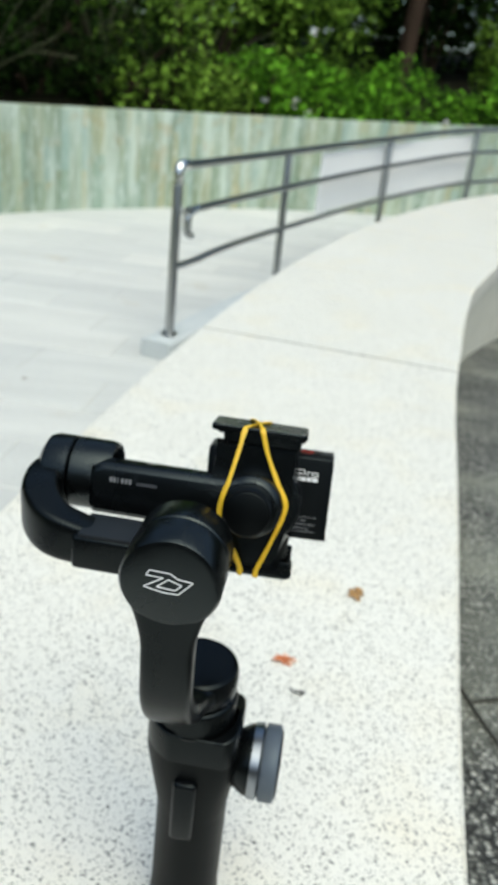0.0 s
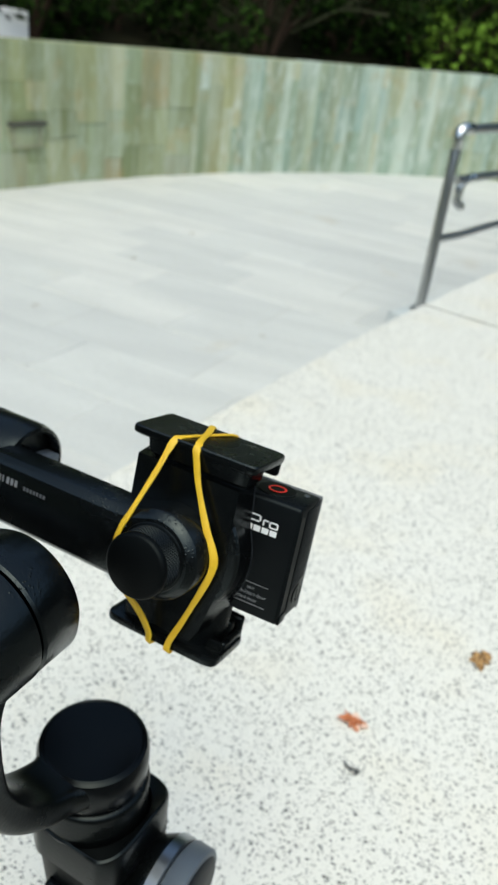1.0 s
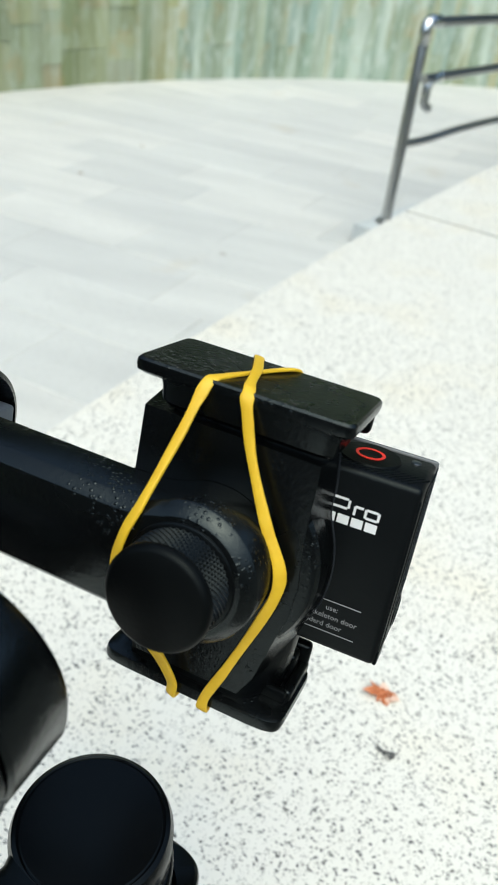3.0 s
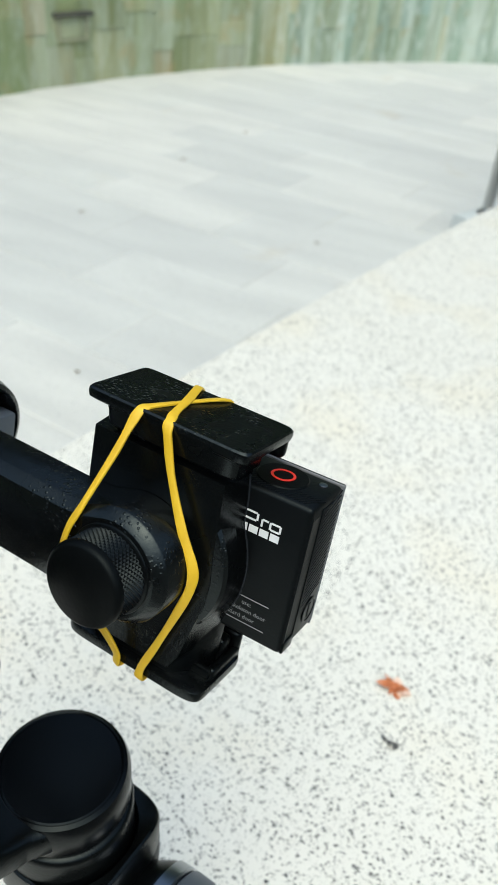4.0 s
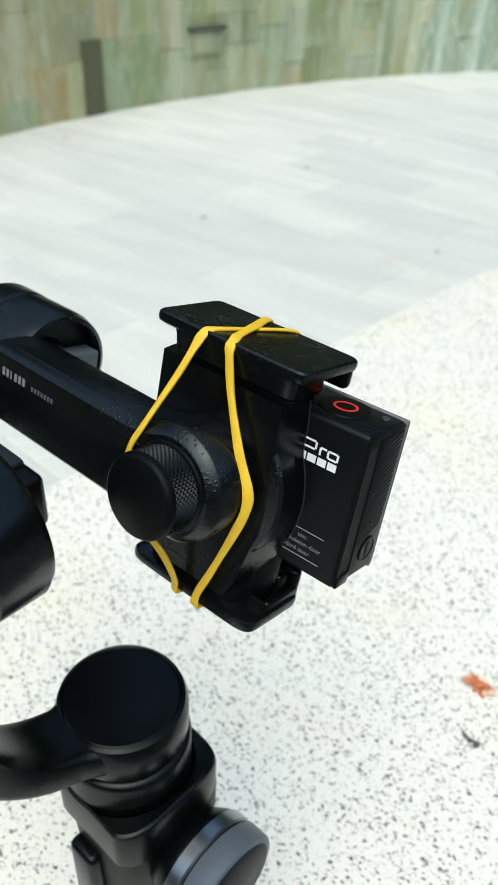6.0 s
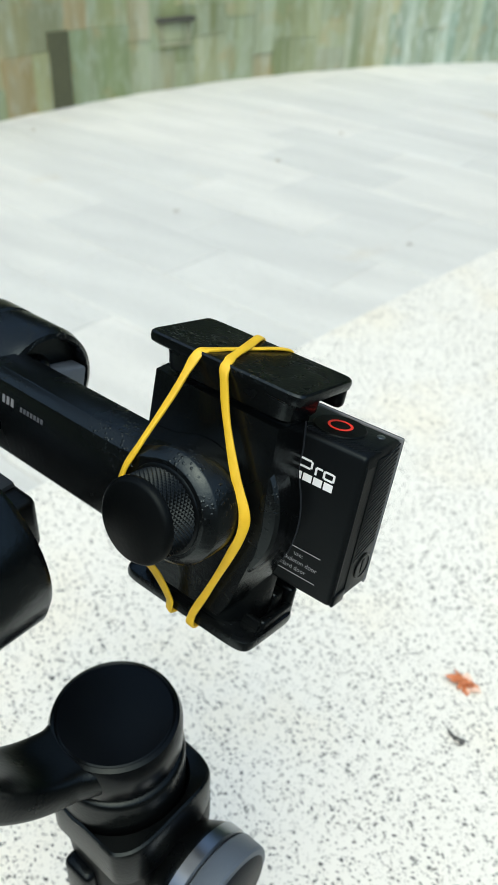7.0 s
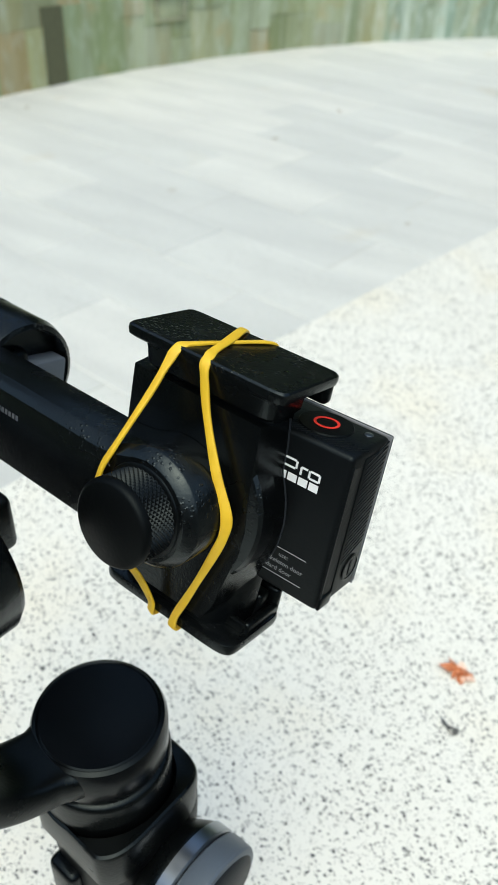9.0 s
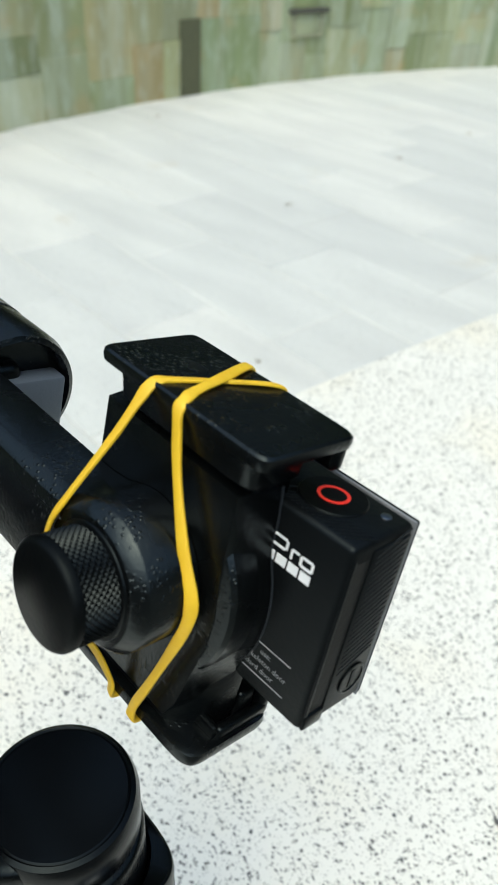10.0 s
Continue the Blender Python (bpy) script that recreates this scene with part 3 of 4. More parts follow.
pan = part("pan_motor", turned([(20.3, 131), (20.3, 157.6), (20.0, 158.8), (19.2, 159.7), (18.0, 160.0)], (-0.8, 0, 0), n=80), BLACK, gimbal)
part("pan_cap", turned([(18.0, 161.6), (19.5, 161.8), (19.9, 163), (19.9, 172.8), (19.0, 175.3), (17.9, 176), (17.5, 175.6), (17.0, 176), (0, 176.2)], (-1.2, 0, 0), n=80), BLACK_SHINE, pan, "satin black motor cap")
neck = smooth_path([(-1.2, -4, 168.8), (-3, -18, 170), (-5, -30, 174), (-6.6, -40, 182.5), (-7.2, -47, 196), (-7.2, -49.6, 212), (-7.6, -49.6, 230), (-8, -49.4, 246)], 8)
ups = [Vector((0, 0, 1)).lerp(Vector((0, 1, 0)), min(1, max(0, (-p.y - 18) / 28))) for p in neck]
wide = [rounded(34 - 12.2 * min(1, i / 9) + 9.0 * max(0.0, min(1.0, (p.z - 224) / 20)) ** 1.7, 11.6, 4.5) for i, p in enumerate(neck)]
part("pan_arm", sweep(neck, wide, ups), BLACK, gimbal)
roll = part("roll_motor", turned([(0, 0), (16.9, 0), (19.0, 0.8), (20.2, 2.6), (20.2, 17), (19.2, 17.8), (18.8, 17.8)], (-8, -55.5, 257), "y", 80), BLACK_WET, gimbal)
part("rear_ring", turned([(18.8, 18.6), (19.3, 18.6), (19.9, 19.4), (19.9, 31.5), (18.6, 33.4), (0, 33.6)], (-8, -55.5, 257), "y", 80), BLACK_WET, roll)


def emblem(points, y, thick, name, parent, mat, size):
    for a, b in zip(points, points[1:]):
        a, b = Vector((a[0], y, a[1])), Vector((b[0], y, b[1]))
        part(name, sweep([a, b], [(-size / 2, -thick), (size / 2, -thick), (size / 2, thick), (-size / 2, thick)], (0, 1, 0)), mat, parent, smooth=0)


for line in ([(-15.6, 263.2), (-7.6, 263.0), (-4.6, 261.0), (1.2, 260.4), (-4.0, 254.2), (-9.9, 254.1), (-17.6, 255.6), (-10.2, 260.6), (-16.9, 260.8), (-15.6, 263.2)], [(-8.2, 260.2), (-12.6, 256.3), (-5.4, 255.8), (-3.0, 258.4), (-8.2, 260.2)]):
    emblem(line, -55.65, 0.08, "emblem_line", roll, PRINT, 0.5)

elbow = smooth_path([(-40, -12, 242.5), (-56, -12.5, 243), (-70, -10, 245), (-80, 0, 247.5), (-83, 13, 249), (-82, 26, 249)], 8)
roll_arm = part("roll_arm", sweep(elbow, [rounded(14 + min(4, i * 0.12), 17 + min(9, i * 0.35), 5) for i in range(len(elbow))]), BLACK, gimbal)
part("arm_block", box(-58, -20, -23, -3, 234.0, 250.5, 2.2, 3), BLACK, roll_arm)
part("top_cover", box(-55, -27, -22.4, -4, 250.0, 252.2, 1.0), GREY_BLUE, roll_arm, "blue grey cover strip").data.materials[0] = DARK_GREY

# tilting head
PRINT_DIM = plastic("faded print", (0.17, 0.175, 0.19), 0.5, bump=0.0)
TV, TW = -0.5, 4.5
tilt = part("tilt_motor", turned([(0, -102), (11.4, -101.5), (15.7, -99), (16.9, -96), (16.9, -87.2), (16.1, -86.6)], (0, TV, TW), "x", 72), BLACK_WET, gimbal, m=TO_HEAD)
part("motor_ring", turned([(16.1, -85.8), (16.8, -85.2), (16.8, -70), (15.9, -66.8), (14.6, -66.2), (14.0, -67.5), (14.0, -71.5), (0, -71.5)], (0, TV, TW), "x", 72), BLACK_WET, tilt)
part("end_block", box(-71.6, -65.0, -13, 12.2, -9.5, 9.0, 1.0), GREY_BLUE, tilt, "blue grey end stop")
def arm_outline(inset):
    """The arm seen from the front: a bar that ends in a disc."""
    r = 14.6 - inset
    disc = [(-0.3 + r * math.cos(radians(q)), 4.6 + r * math.sin(radians(q))) for q in range(-116, 117, 4)]
    k = inset
    return [(-73.5 + k, -5.5 + k * 0.6), (-71 + k * 0.6, -8.1 + k), (-14, -8.6 + k), (-9.5, -8.9 + k), *disc, (-10.2, 16.5 - k), (-14.5, 15.9 - k), (-19, 15.8 - k), (-68 + k * 0.6, 15.8 - k), (-73.5 + k, 12.6 - k * 0.6)]


bm = bmesh.new()
rows = [[bm.verts.new((x, y, z)) for x, z in arm_outline(k)] for k, y in ((2.6, -22.4), (2.3, -22.3), (0.25, -20.2), (0, -19.8), (0, -9.5))]
count = len(rows[0])
for a_, b_ in zip(rows, rows[1:]):
    for k in range(count):
        bm.faces.new((a_[k], a_[(k + 1) % count], b_[(k + 1) % count], b_[k]))
bm.faces.new(rows[0])
bm.faces.new(rows[-1][::-1])
tilt_arm = part("tilt_arm", bm, BLACK_WET, gimbal, m=TO_HEAD, smooth=50)
part("arm_root", box(-77, -67.5, -15, 2, -7, 12.5, 3, 3), BLACK, tilt_arm)
for k, w in enumerate((1.1, 1.0, 0.5, 1.1, 1.1, 1.1)):
    part("name_bar", box(-64 + k * 1.75, -64 + k * 1.75 + w, -22.5, -22.3, 7.6, 9.8), PRINT_DIM, tilt_arm, "pale printed bar", smooth=0)
for k in range(7):
    part("model_bar", box(-51.5 + k * 1.35, -50.6 + k * 1.35, -22.5, -22.3, 7.6, 8.9), PRINT_GREY, tilt_arm, "grey printed bar", smooth=0)
part("collar", turned([(11.2, -22.2), (11.0, -22.7), (10.6, -22.9), (0, -22.9)], (-0.3, 0, 4.6), "y", 80), BLACK, tilt_arm)
# knurled knob
bm = bmesh.new()
n, m = 92, 15
rings = []
for j in range(m):
    for_y = -29.8 + 8.6 * j / (m - 1)
    rings.append([bm.verts.new(((10.0 + (0.26 if (j + k) % 2 else -0.2)) * math.cos(2 * math.pi * k / n), for_y, (10.0 + (0.26 if (j + k) % 2 else -0.2)) * math.sin(2 * math.pi * k / n))) for k in range(n)])
for j, (a, b) in enumerate(zip(rings, rings[1:])):
    for k in range(n):
        q = [a[k], a[(k + 1) % n], b[(k + 1) % n], b[k]]
        if (j + k) % 2:
            bm.faces.new(q[:3]), bm.faces.new((q[0], q[2], q[3]))
        else:
            bm.faces.new((q[0], q[1], q[3])), bm.faces.new(q[1:])
bm.transform(Matrix.Translation((-0.3, 0, 4.6)))
knob = part("knob", bm, BLACK, gimbal, "knurled black screw knob", m=TO_HEAD, smooth=0)
part("knob_cap", turned([(0, -32.1), (9.2, -32.0), (9.9, -31.6), (10.35, -30.9), (10.35, -29.8), (9.7, -29.7)], (-0.3, 0, 4.6), "y", 72), BLACK_MATT, knob)
part("knob_shank", turned([(9.8, -21.3), (9.2, -20.8), (9.2, -18)], (-0.3, 0, 4.6), "y", 48), BLACK, knob)
arc = [(-0.3 + 13.0 * math.cos(radians(q)), -22.48, 4.6 + 13.0 * math.sin(radians(q))) for q in range(148, 214, 4)]
part("scale_mark", sweep(arc, [(-0.11, -0.05), (0.11, -0.05), (0.11, 0.05), (-0.11, 0.05)], (0, 1, 0)), PRINT_DIM, tilt_arm, "thin printed arc", smooth=0)
for q in (150, 166, 190, 208):
    a = radians(q)
    d = Vector((math.cos(a), 0, math.sin(a)))
    c = Vector((-0.3, -22.48, 4.6))
    part("scale_mark", sweep([c + d * 12.2, c + d * 14.0], [(-0.11, -0.05), (0.11, -0.05), (0.11, 0.05), (-0.11, 0.05)], (0, 1, 0)), PRINT_DIM, tilt_arm, "short printed tick", smooth=0)

FRONT = [(-19.4, 29.6), (17.2, 29.3), (17.5, 23), (17.5, 17), (18, 10.5), (18.8, 4), (18.4, -3), (17.2, -8), (14.5, -20), (12, -25), (-12, -25), (-16, -14), (-19.2, 6)]
BACK = [(-20.6, 30.2), (17.9, 29.1), (18.9, 23), (19.3, 17), (21.6, 10.5), (22.6, 4.5), (22.2, -2), (20.8, -6.8), (16.8, -20), (14, -26), (-14, -26), (-18, -14), (-20.8, 6)]
bm = bmesh.new()
rows = [[bm.verts.new((x, y, z)) for x, z in outline] for outline, y in ((FRONT, -9.3), (BACK, -0.7), (BACK, 0.4))]
for a_, b_ in zip(rows, rows[1:]):
    for k in range(13):
        bm.faces.new((a_[k], a_[(k + 1) % 13], b_[(k + 1) % 13], b_[k]))
bm.faces.new(rows[0])
bm.faces.new(rows[2][::-1])
clamp = part("clamp_body", bevel(bm, 1.3, 3, 22), BLACK_WET, gimbal, "black phone clamp body", m=TO_HEAD)
part("boss", turned([(0, -9.15), (20.9, -9.15), (21.9, -8.8), (22.5, -7.8), (22.7, -3), (0, -3)], (-0.3, 0, 4.6), "y", 80), BLACK_WET, clamp, smooth=24)
# grey tube that stands for the highlight on the flange edge
EDGE = [(17.9, 29.3), (18.9, 23), (19.3, 17), (21.6, 10.5), (22.6, 4.5), (22.2, -2), (20.8, -6.8)]
part("edge_glint", sweep(smooth_path([(x + 0.1, 0.45, z) for x, z in EDGE], 6), circle(0.26, 8), (0, 1, 0)), DARK_GREY, clamp, "thin grey tube for the highlight along the edge")
# foot of the clamp: a block with one slanting side
bm = bmesh.new()
SIDES = [(-13.5, -8.8), (11.5, -8.8), (12.8, -8.3), (18.6, -0.8), (19.0, 3), (-13.5, 3)]
rows = [[bm.verts.new((x * k, y * k, z)) for x, y in SIDES] for z, k in ((-27.2, 0.97), (-24, 1.0), (-9, 1.03))]
for a_, b_ in zip(rows, rows[1:]):
    for k in range(6):
        bm.faces.new((a_[k], a_[(k + 1) % 6], b_[(k + 1) % 6], b_[k]))
bm.faces.new(rows[0][::-1])
bm.faces.new(rows[-1])
part("column", bevel(bm, 0.8, 2, 20), BLACK, clamp)
jaw = part("top_jaw", loft([(-0.6, 1, 42.4, 21, 35.6, 18), (-0.6, 1, 44.0, 22.6, 36.2, 18), (-0.6, 1, 44.4, 23.0, 37.4, 18), (-0.6, 1, 44.2, 22.8, 38.3, 18), (-0.6, 1, 43.4, 22.0, 38.75, 18)]), BLACK_WET, gimbal, "black sliding clamp jaw", m=TO_HEAD)
part("jaw_neck", loft([(1.0, -1.0, 33, 10, 25, 9), (1.0, -1.1, 33, 10.2, 29.9, 9), (1.0, -2.2, 34.4, 12.4, 30.5, 9), (1.1, -2.8, 35.8, 13.6, 31.5, 9), (1.1, -3.0, 36.4, 14, 34.6, 9), (0.8, -3.05, 37.4, 14.1, 36.4, 9)]), BLACK_WET, jaw)
part("jaw_lip", box(-22.0, 20.8, 8.9, 12.2, 31.2, 36.5, 1.2, 3), BLACK, jaw)
part("jaw_rib", box(15.2, 18.2, 3, 10, 33.4, 36, 0.8), BLACK, jaw)
LOW = 0.5
low = part("bottom_jaw", loft([(1.5, 0.7, 40.0, 20.6, -31.3, 9), (1.5, 0.7, 42.2, 22.6, -30.5, 9), (1.5, 0.7, 42.6, 23, -29.2, 9), (1.5, 0.7, 42.2, 22.6, -28.0, 9), (1.5, 0.7, 40.0, 20.6, -27.5, 9)]), BLACK_WET, gimbal, "black fixed clamp jaw", m=TO_HEAD @ pose(0, 0, LOW * MM))
part("jaw_lip", box(-18, 21.6, 9, 12, -29, -20.5, 1.2, 3), BLACK, low)
part("side_rim", box(19.6, 21.9, -2.5, 11, -29, -25.2, 0.9, 3), BLACK, low)
part("jaw_block", box(15.8, 19.8, 4, 8.5, -28.5, -21, 1.2, 3), BLACK, low)
part("cross_rib", box(13.0, 21.0, -3.6, -1.6, -28.5, -25.0, 0.8, 2), BLACK, low)
part("jaw_screw", turned([(0, -28), (1.8, -28), (1.8, -24.5), (1.2, -23.8), (0, -23.8)], (16.5, 1.2, 0), "z", 20), BLACK, low)

# ---- the action camera in the clamp ----
cam_body = thing("action_camera", "small black action camera with red-ringed shutter key, in the clamp", "camera", HEAD @ pose(0.0349, 0, 0.0276, 0, -1.5, 0) @ pose(-0.0349, 0, -0.0276))
BODY_BACK, BODY_SIDE, BODY_TOP, BODY_FOOT = 0.4, 34.9, 27.6, -12.7
shell = part("body", box(-24, BODY_SIDE, BODY_BACK, 17.4, BODY_FOOT, BODY_TOP, 1.3, 3), CAMERA_BODY, cam_body)
part("front_plate", box(-24, BODY_SIDE, 17.7, 19.0, BODY_FOOT, BODY_TOP, 0.6, 2), CAMERA_BODY, cam_body)
part("trim_line", box(-24.1, BODY_SIDE + 0.15, 17.3, 17.8, BODY_FOOT - 0.1, BODY_TOP + 0.15, 0.2, 1), plastic("silver trim", (0.16, 0.165, 0.175), 0.4), cam_body, "thin silver trim line")
key = part("shutter_key", turned([(0, 27.2), (6.5, 27.2), (6.5, 27.7), (6.2, 28.0), (0, 28.1)], (22.2, 9.6, 0), "z", 56), BLACK_MATT, cam_body, "round black shutter key")
part("red_ring", turned([(2.4, 28.06), (2.4, 28.18), (3.05, 28.18), (3.05, 28.06)], (22.2, 9.6, 0), "z", 48), RED, key, "red printed ring")
part("status_lamp", turned([(0, 27.3), (1.1, 27.3), (1.0, 27.8), (0, 28.0)], (31.0, 13.6, 0), "z", 24), CHROME, cam_body, "tiny clear lamp")
for k in range(16):
    x = 15.6 + 1.2 * k
    run = 4.6 if abs(x + 1 - 22.2) > 5.5 else 2.6
    part("top_rib", sweep([(x - 2, BODY_BACK + 1.2, BODY_TOP + 0.02), (x + run * 0.75 - 2, BODY_BACK + 1.2 + run, BODY_TOP + 0.02)], [(-0.2, -0.15), (0.2, -0.15), (0.1, 0.15), (-0.1, 0.15)]), CAMERA_BODY, shell, smooth=0)
door = part("side_door", box(34.6, 35.2, 6.0, 16.6, -11.0, 25.7, 0.3), CAMERA_BODY, cam_body)
# black strip that puts the shade of a deep recess into colour
part("recess_strip", box(34.5, 34.95, 2.0, 5.9, -8.5, 24.2), BLACK_MATT, cam_body)
part("gap_edge", box(34.5, 35.15, 1.1, 1.9, -9.5, 25.0, 0.3), CAMERA_BODY, cam_body)
for k in range(21):
    z = 24.0 - 1.3 * k
    part("side_rib", sweep([(35.2, 7.0, z), (35.2, 15.8, z + 3.2)], [(-0.12, -0.2), (-0.12, 0.2), (0.12, 0.1), (0.12, -0.1)]), CAMERA_BODY, door, smooth=0)
part("round_latch", turned([(3.5, 35.1), (3.5, 35.45), (3.1, 35.55), (2.9, 35.35), (0, 35.35)], (0, 12.4, -5.3), "x", 40), BLACK, door)
part("latch_slot", box(35.3, 35.5, 11.9, 12.9, -7.4, -3.2, 0.1, 1), CAMERA_BODY, door)
part("door_latch", box(34.3, 35.3, 1.2, 6.6, -12.8, -9.2, 0.5, 3), BLACK, cam_body)
# mark of plain shapes: strokes and four squares
by = BODY_BACK - 0.05
for x0, x1, z0, z1 in ((17.0, 21.9, 20.9, 21.35), (21.9, 22.4, 19.35, 21.05), (17.0, 21.9, 19.0, 19.45), (23.2, 23.7, 18.4, 20.2), (23.5, 25.1, 20.0, 20.45), (25.8, 28.1, 20.0, 20.45), (25.8, 28.1, 18.3, 18.75), (25.4, 25.9, 18.5, 20.25), (28.0, 28.5, 18.5, 20.25)):
    part("mark_stroke", box(x0, x1, by - 0.1, by + 0.2, z0, z1), PRINT, shell, "white printed stroke", smooth=0)
for k in range(4):
    part("mark_square", box(17.6 + 2.82 * k, 19.95 + 2.82 * k, by - 0.1, by + 0.2, 15.9, 17.75), PRINT, shell, "white printed square", smooth=0)


def words(text, x, z, size, parent):
    cu = bpy.data.curves.new("words", "FONT")
    cu.body, cu.size, cu.align_x, cu.resolution_u = text, size, "RIGHT", 2
    tmp = bpy.data.objects.new("words", cu)
    me = bpy.data.meshes.new_from_object(tmp)
    bpy.data.objects.remove(tmp)
    me.transform(Matrix.Scale(MM, 4) @ Matrix.Translation((x, by - 0.12, z)) @ Matrix.Rotation(radians(90), 4, "X"))
    me.materials.clear()
    me.materials.append(PRINT_TEXT)
    ob = new("printed_words", me)
    ob.parent = parent
    return tagged(ob, "small pale printed words")


PRINT_TEXT = plastic("pale print", (0.24, 0.25, 0.27), 0.5, bump=0.0)
words("use:", 25.3, -3.5, 1.7, shell)
words("skeleton door", 29.7, -5.5, 1.7, shell)
words("standard door", 26.9, -7.5, 1.7, shell)
for z in (-1.5, -8.7):
    part("printed_line", box(18, 29.8, by - 0.1, by + 0.1, z, z + 0.14), PRINT_TEXT, shell, "thin pale printed line", smooth=0)

# ---- the rubber band round clamp and camera ----
band = thing("rubber_band", "stretched yellow rubber band wound round clamp and camera", "rubber band", HEAD)
A = [(2.5, 12.8, 36), (2.2, 11.6, 38.9), (-2.5, 1.5, 39.0), (-5.6, -6.5, 38.95), (-6.6, -9.2, 38.7), (-7.2, -10.7, 37.5), (-7.7, -12.2, 34.5), (-8.6, -15.3, 28), (-10.6, -21.6, 16.2), (-12.2, -23.6, 10), (-13.0, -23.7, 3), (-11.5, -23.5, -6), (-9.5, -21, -10.0), (-5, -15, -19), (-1.6, -11.9, -26.8), (-1.3, -10.7, -30.8), (-1, 0, -31.1), (-1, 12.8, -29.8), (0, 20.2, -14)]
B = [(-6.0, 12.8, 36), (-5.8, 11.6, 39.2), (-2.2, 1.5, 39.8), (-0.2, -6.5, 39.3), (0.8, -9.3, 38.8), (1.2, -10.7, 37.5), (2.2, -11.2, 34.5), (5.0, -11.7, 27), (10.6, -12.4, 16), (15.0, -12.4, 8.5), (15.7, -12.4, 3), (13.7, -12.4, -5), (9.5, -12.2, -18), (6.4, -11.9, -26.8), (6.1, -10.7, -30.9), (5, 0, -31.2), (3, 12.8, -29.8), (1, 20.2, -14)]


def band_sections(count, seed):
    """The band's flat section, twisted and stretched unevenly along its way."""
    rng = random.Random(seed)
    p, q = rng.uniform(0, 6), rng.uniform(0, 6)
    out = []
    for i in range(count):
        w = 2.3 + 0.3 * math.sin(i * 0.17 + p) + 0.14 * math.sin(i * 0.53 + q)
        lean = 0.30 * math.sin(i * 0.11 + q)
        out.append([(x * math.cos(lean) - y * math.sin(lean), x * math.sin(lean) + y * math.cos(lean)) for x, y in rounded(w, 0.85, 3.0, 14)])
    return out


for pts in (A, B):
    line = smooth_path(pts, 8)
    ups = []
    for p in line:
        if p.z > 38 and p.y > -9.5:
            ups.append(Vector((0, 0, 1)))
        elif p.z < -30:
            ups.append(Vector((0, 0, -1)))
        elif p.y > 12:
            ups.append(Vector((0, 1, 0)))
        else:
            ups.append(Vector((-0.25 if pts is A else 0.25, -1, 0.25)).normalized())
    ups = [sum((ups[max(0, min(len(ups) - 1, i + k))] for k in range(-4, 5)), Vector()).normalized() for i in range(len(ups))]
    part("strand", sweep(line, band_sections(len(line), 3 if pts is A else 8), ups), BAND, band)
line = smooth_path([(0, 20.2, -14), (0.5, 20.6, 6), (2.4, 20.0, 26), (2.5, 12.6, 36)], 6)
part("strand", sweep(line, band_sections(len(line), 5), (0, 1, 0)), BAND, band)
line = smooth_path([(1, 20.2, -14), (-2.5, 20.6, 6), (-5.8, 20.0, 26), (-6.0, 12.6, 36)], 6)
part("strand", sweep(line, band_sections(len(line), 5), (0, 1, 0)), BAND, band)

# ---- a small box set into the cladding, and the white block beyond the wall ----
v = thing("wall_box", "small weathered stone box on the cladding, lip dark for shadow", "wall box", Matrix())
ang = 14.7
turn = Matrix.Translation(wall_point(ang, WR - 0.012, -0.325)) @ Matrix.Rotation(radians(90 - ang), 4, "Z")
part("frame", box(-0.10, 0.10, -0.03, 0.02, -0.06, 0.055, 0.01), CLAD, v, m=turn, scale=1.0)
for x0, x1, z0, z1 in ((-0.104, -0.086, -0.052, 0.052), (0.086, 0.104, -0.052, 0.052), (-0.104, 0.104, -0.066, -0.052)):
    part("edge_strip", box(x0, x1, -0.042, 0.02, z0, z1, 0.003), OLIVE_STONE, v, "weathered stone edge strip", m=turn, scale=1.0)
# lip coloured dark to paint the shadow line along the box top
part("lip", box(-0.128, 0.128, -0.06, 0.02, 0.052, 0.073, 0.006), SHADE_STONE, v, "lip coloured dark for the shadow line", m=turn, scale=1.0)
c = wall_point(15.5, WR + 0.65, WTOP)
white = thing("white_block", "white painted block standing behind the retaining wall", "pillar")
part("block", box(-0.5, 0.42, -0.12, 0.12, -0.8, 0.125, 0.015), WHITE, white, m=Matrix.Translation(c) @ Matrix.Rotation(radians(75), 4, "Z"), scale=1.0)

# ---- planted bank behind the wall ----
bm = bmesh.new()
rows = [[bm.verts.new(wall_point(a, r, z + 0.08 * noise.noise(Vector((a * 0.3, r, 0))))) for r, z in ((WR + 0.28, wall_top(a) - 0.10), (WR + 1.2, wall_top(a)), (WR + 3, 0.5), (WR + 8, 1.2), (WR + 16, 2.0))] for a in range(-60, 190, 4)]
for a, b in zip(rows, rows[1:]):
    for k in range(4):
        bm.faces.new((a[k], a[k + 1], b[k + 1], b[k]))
tagged(new("planted_bank", finish(bm, "planted_bank", SOIL_SHADED, 60)), "planted bank of soil with shade in its colour", "bank", kind="structure")


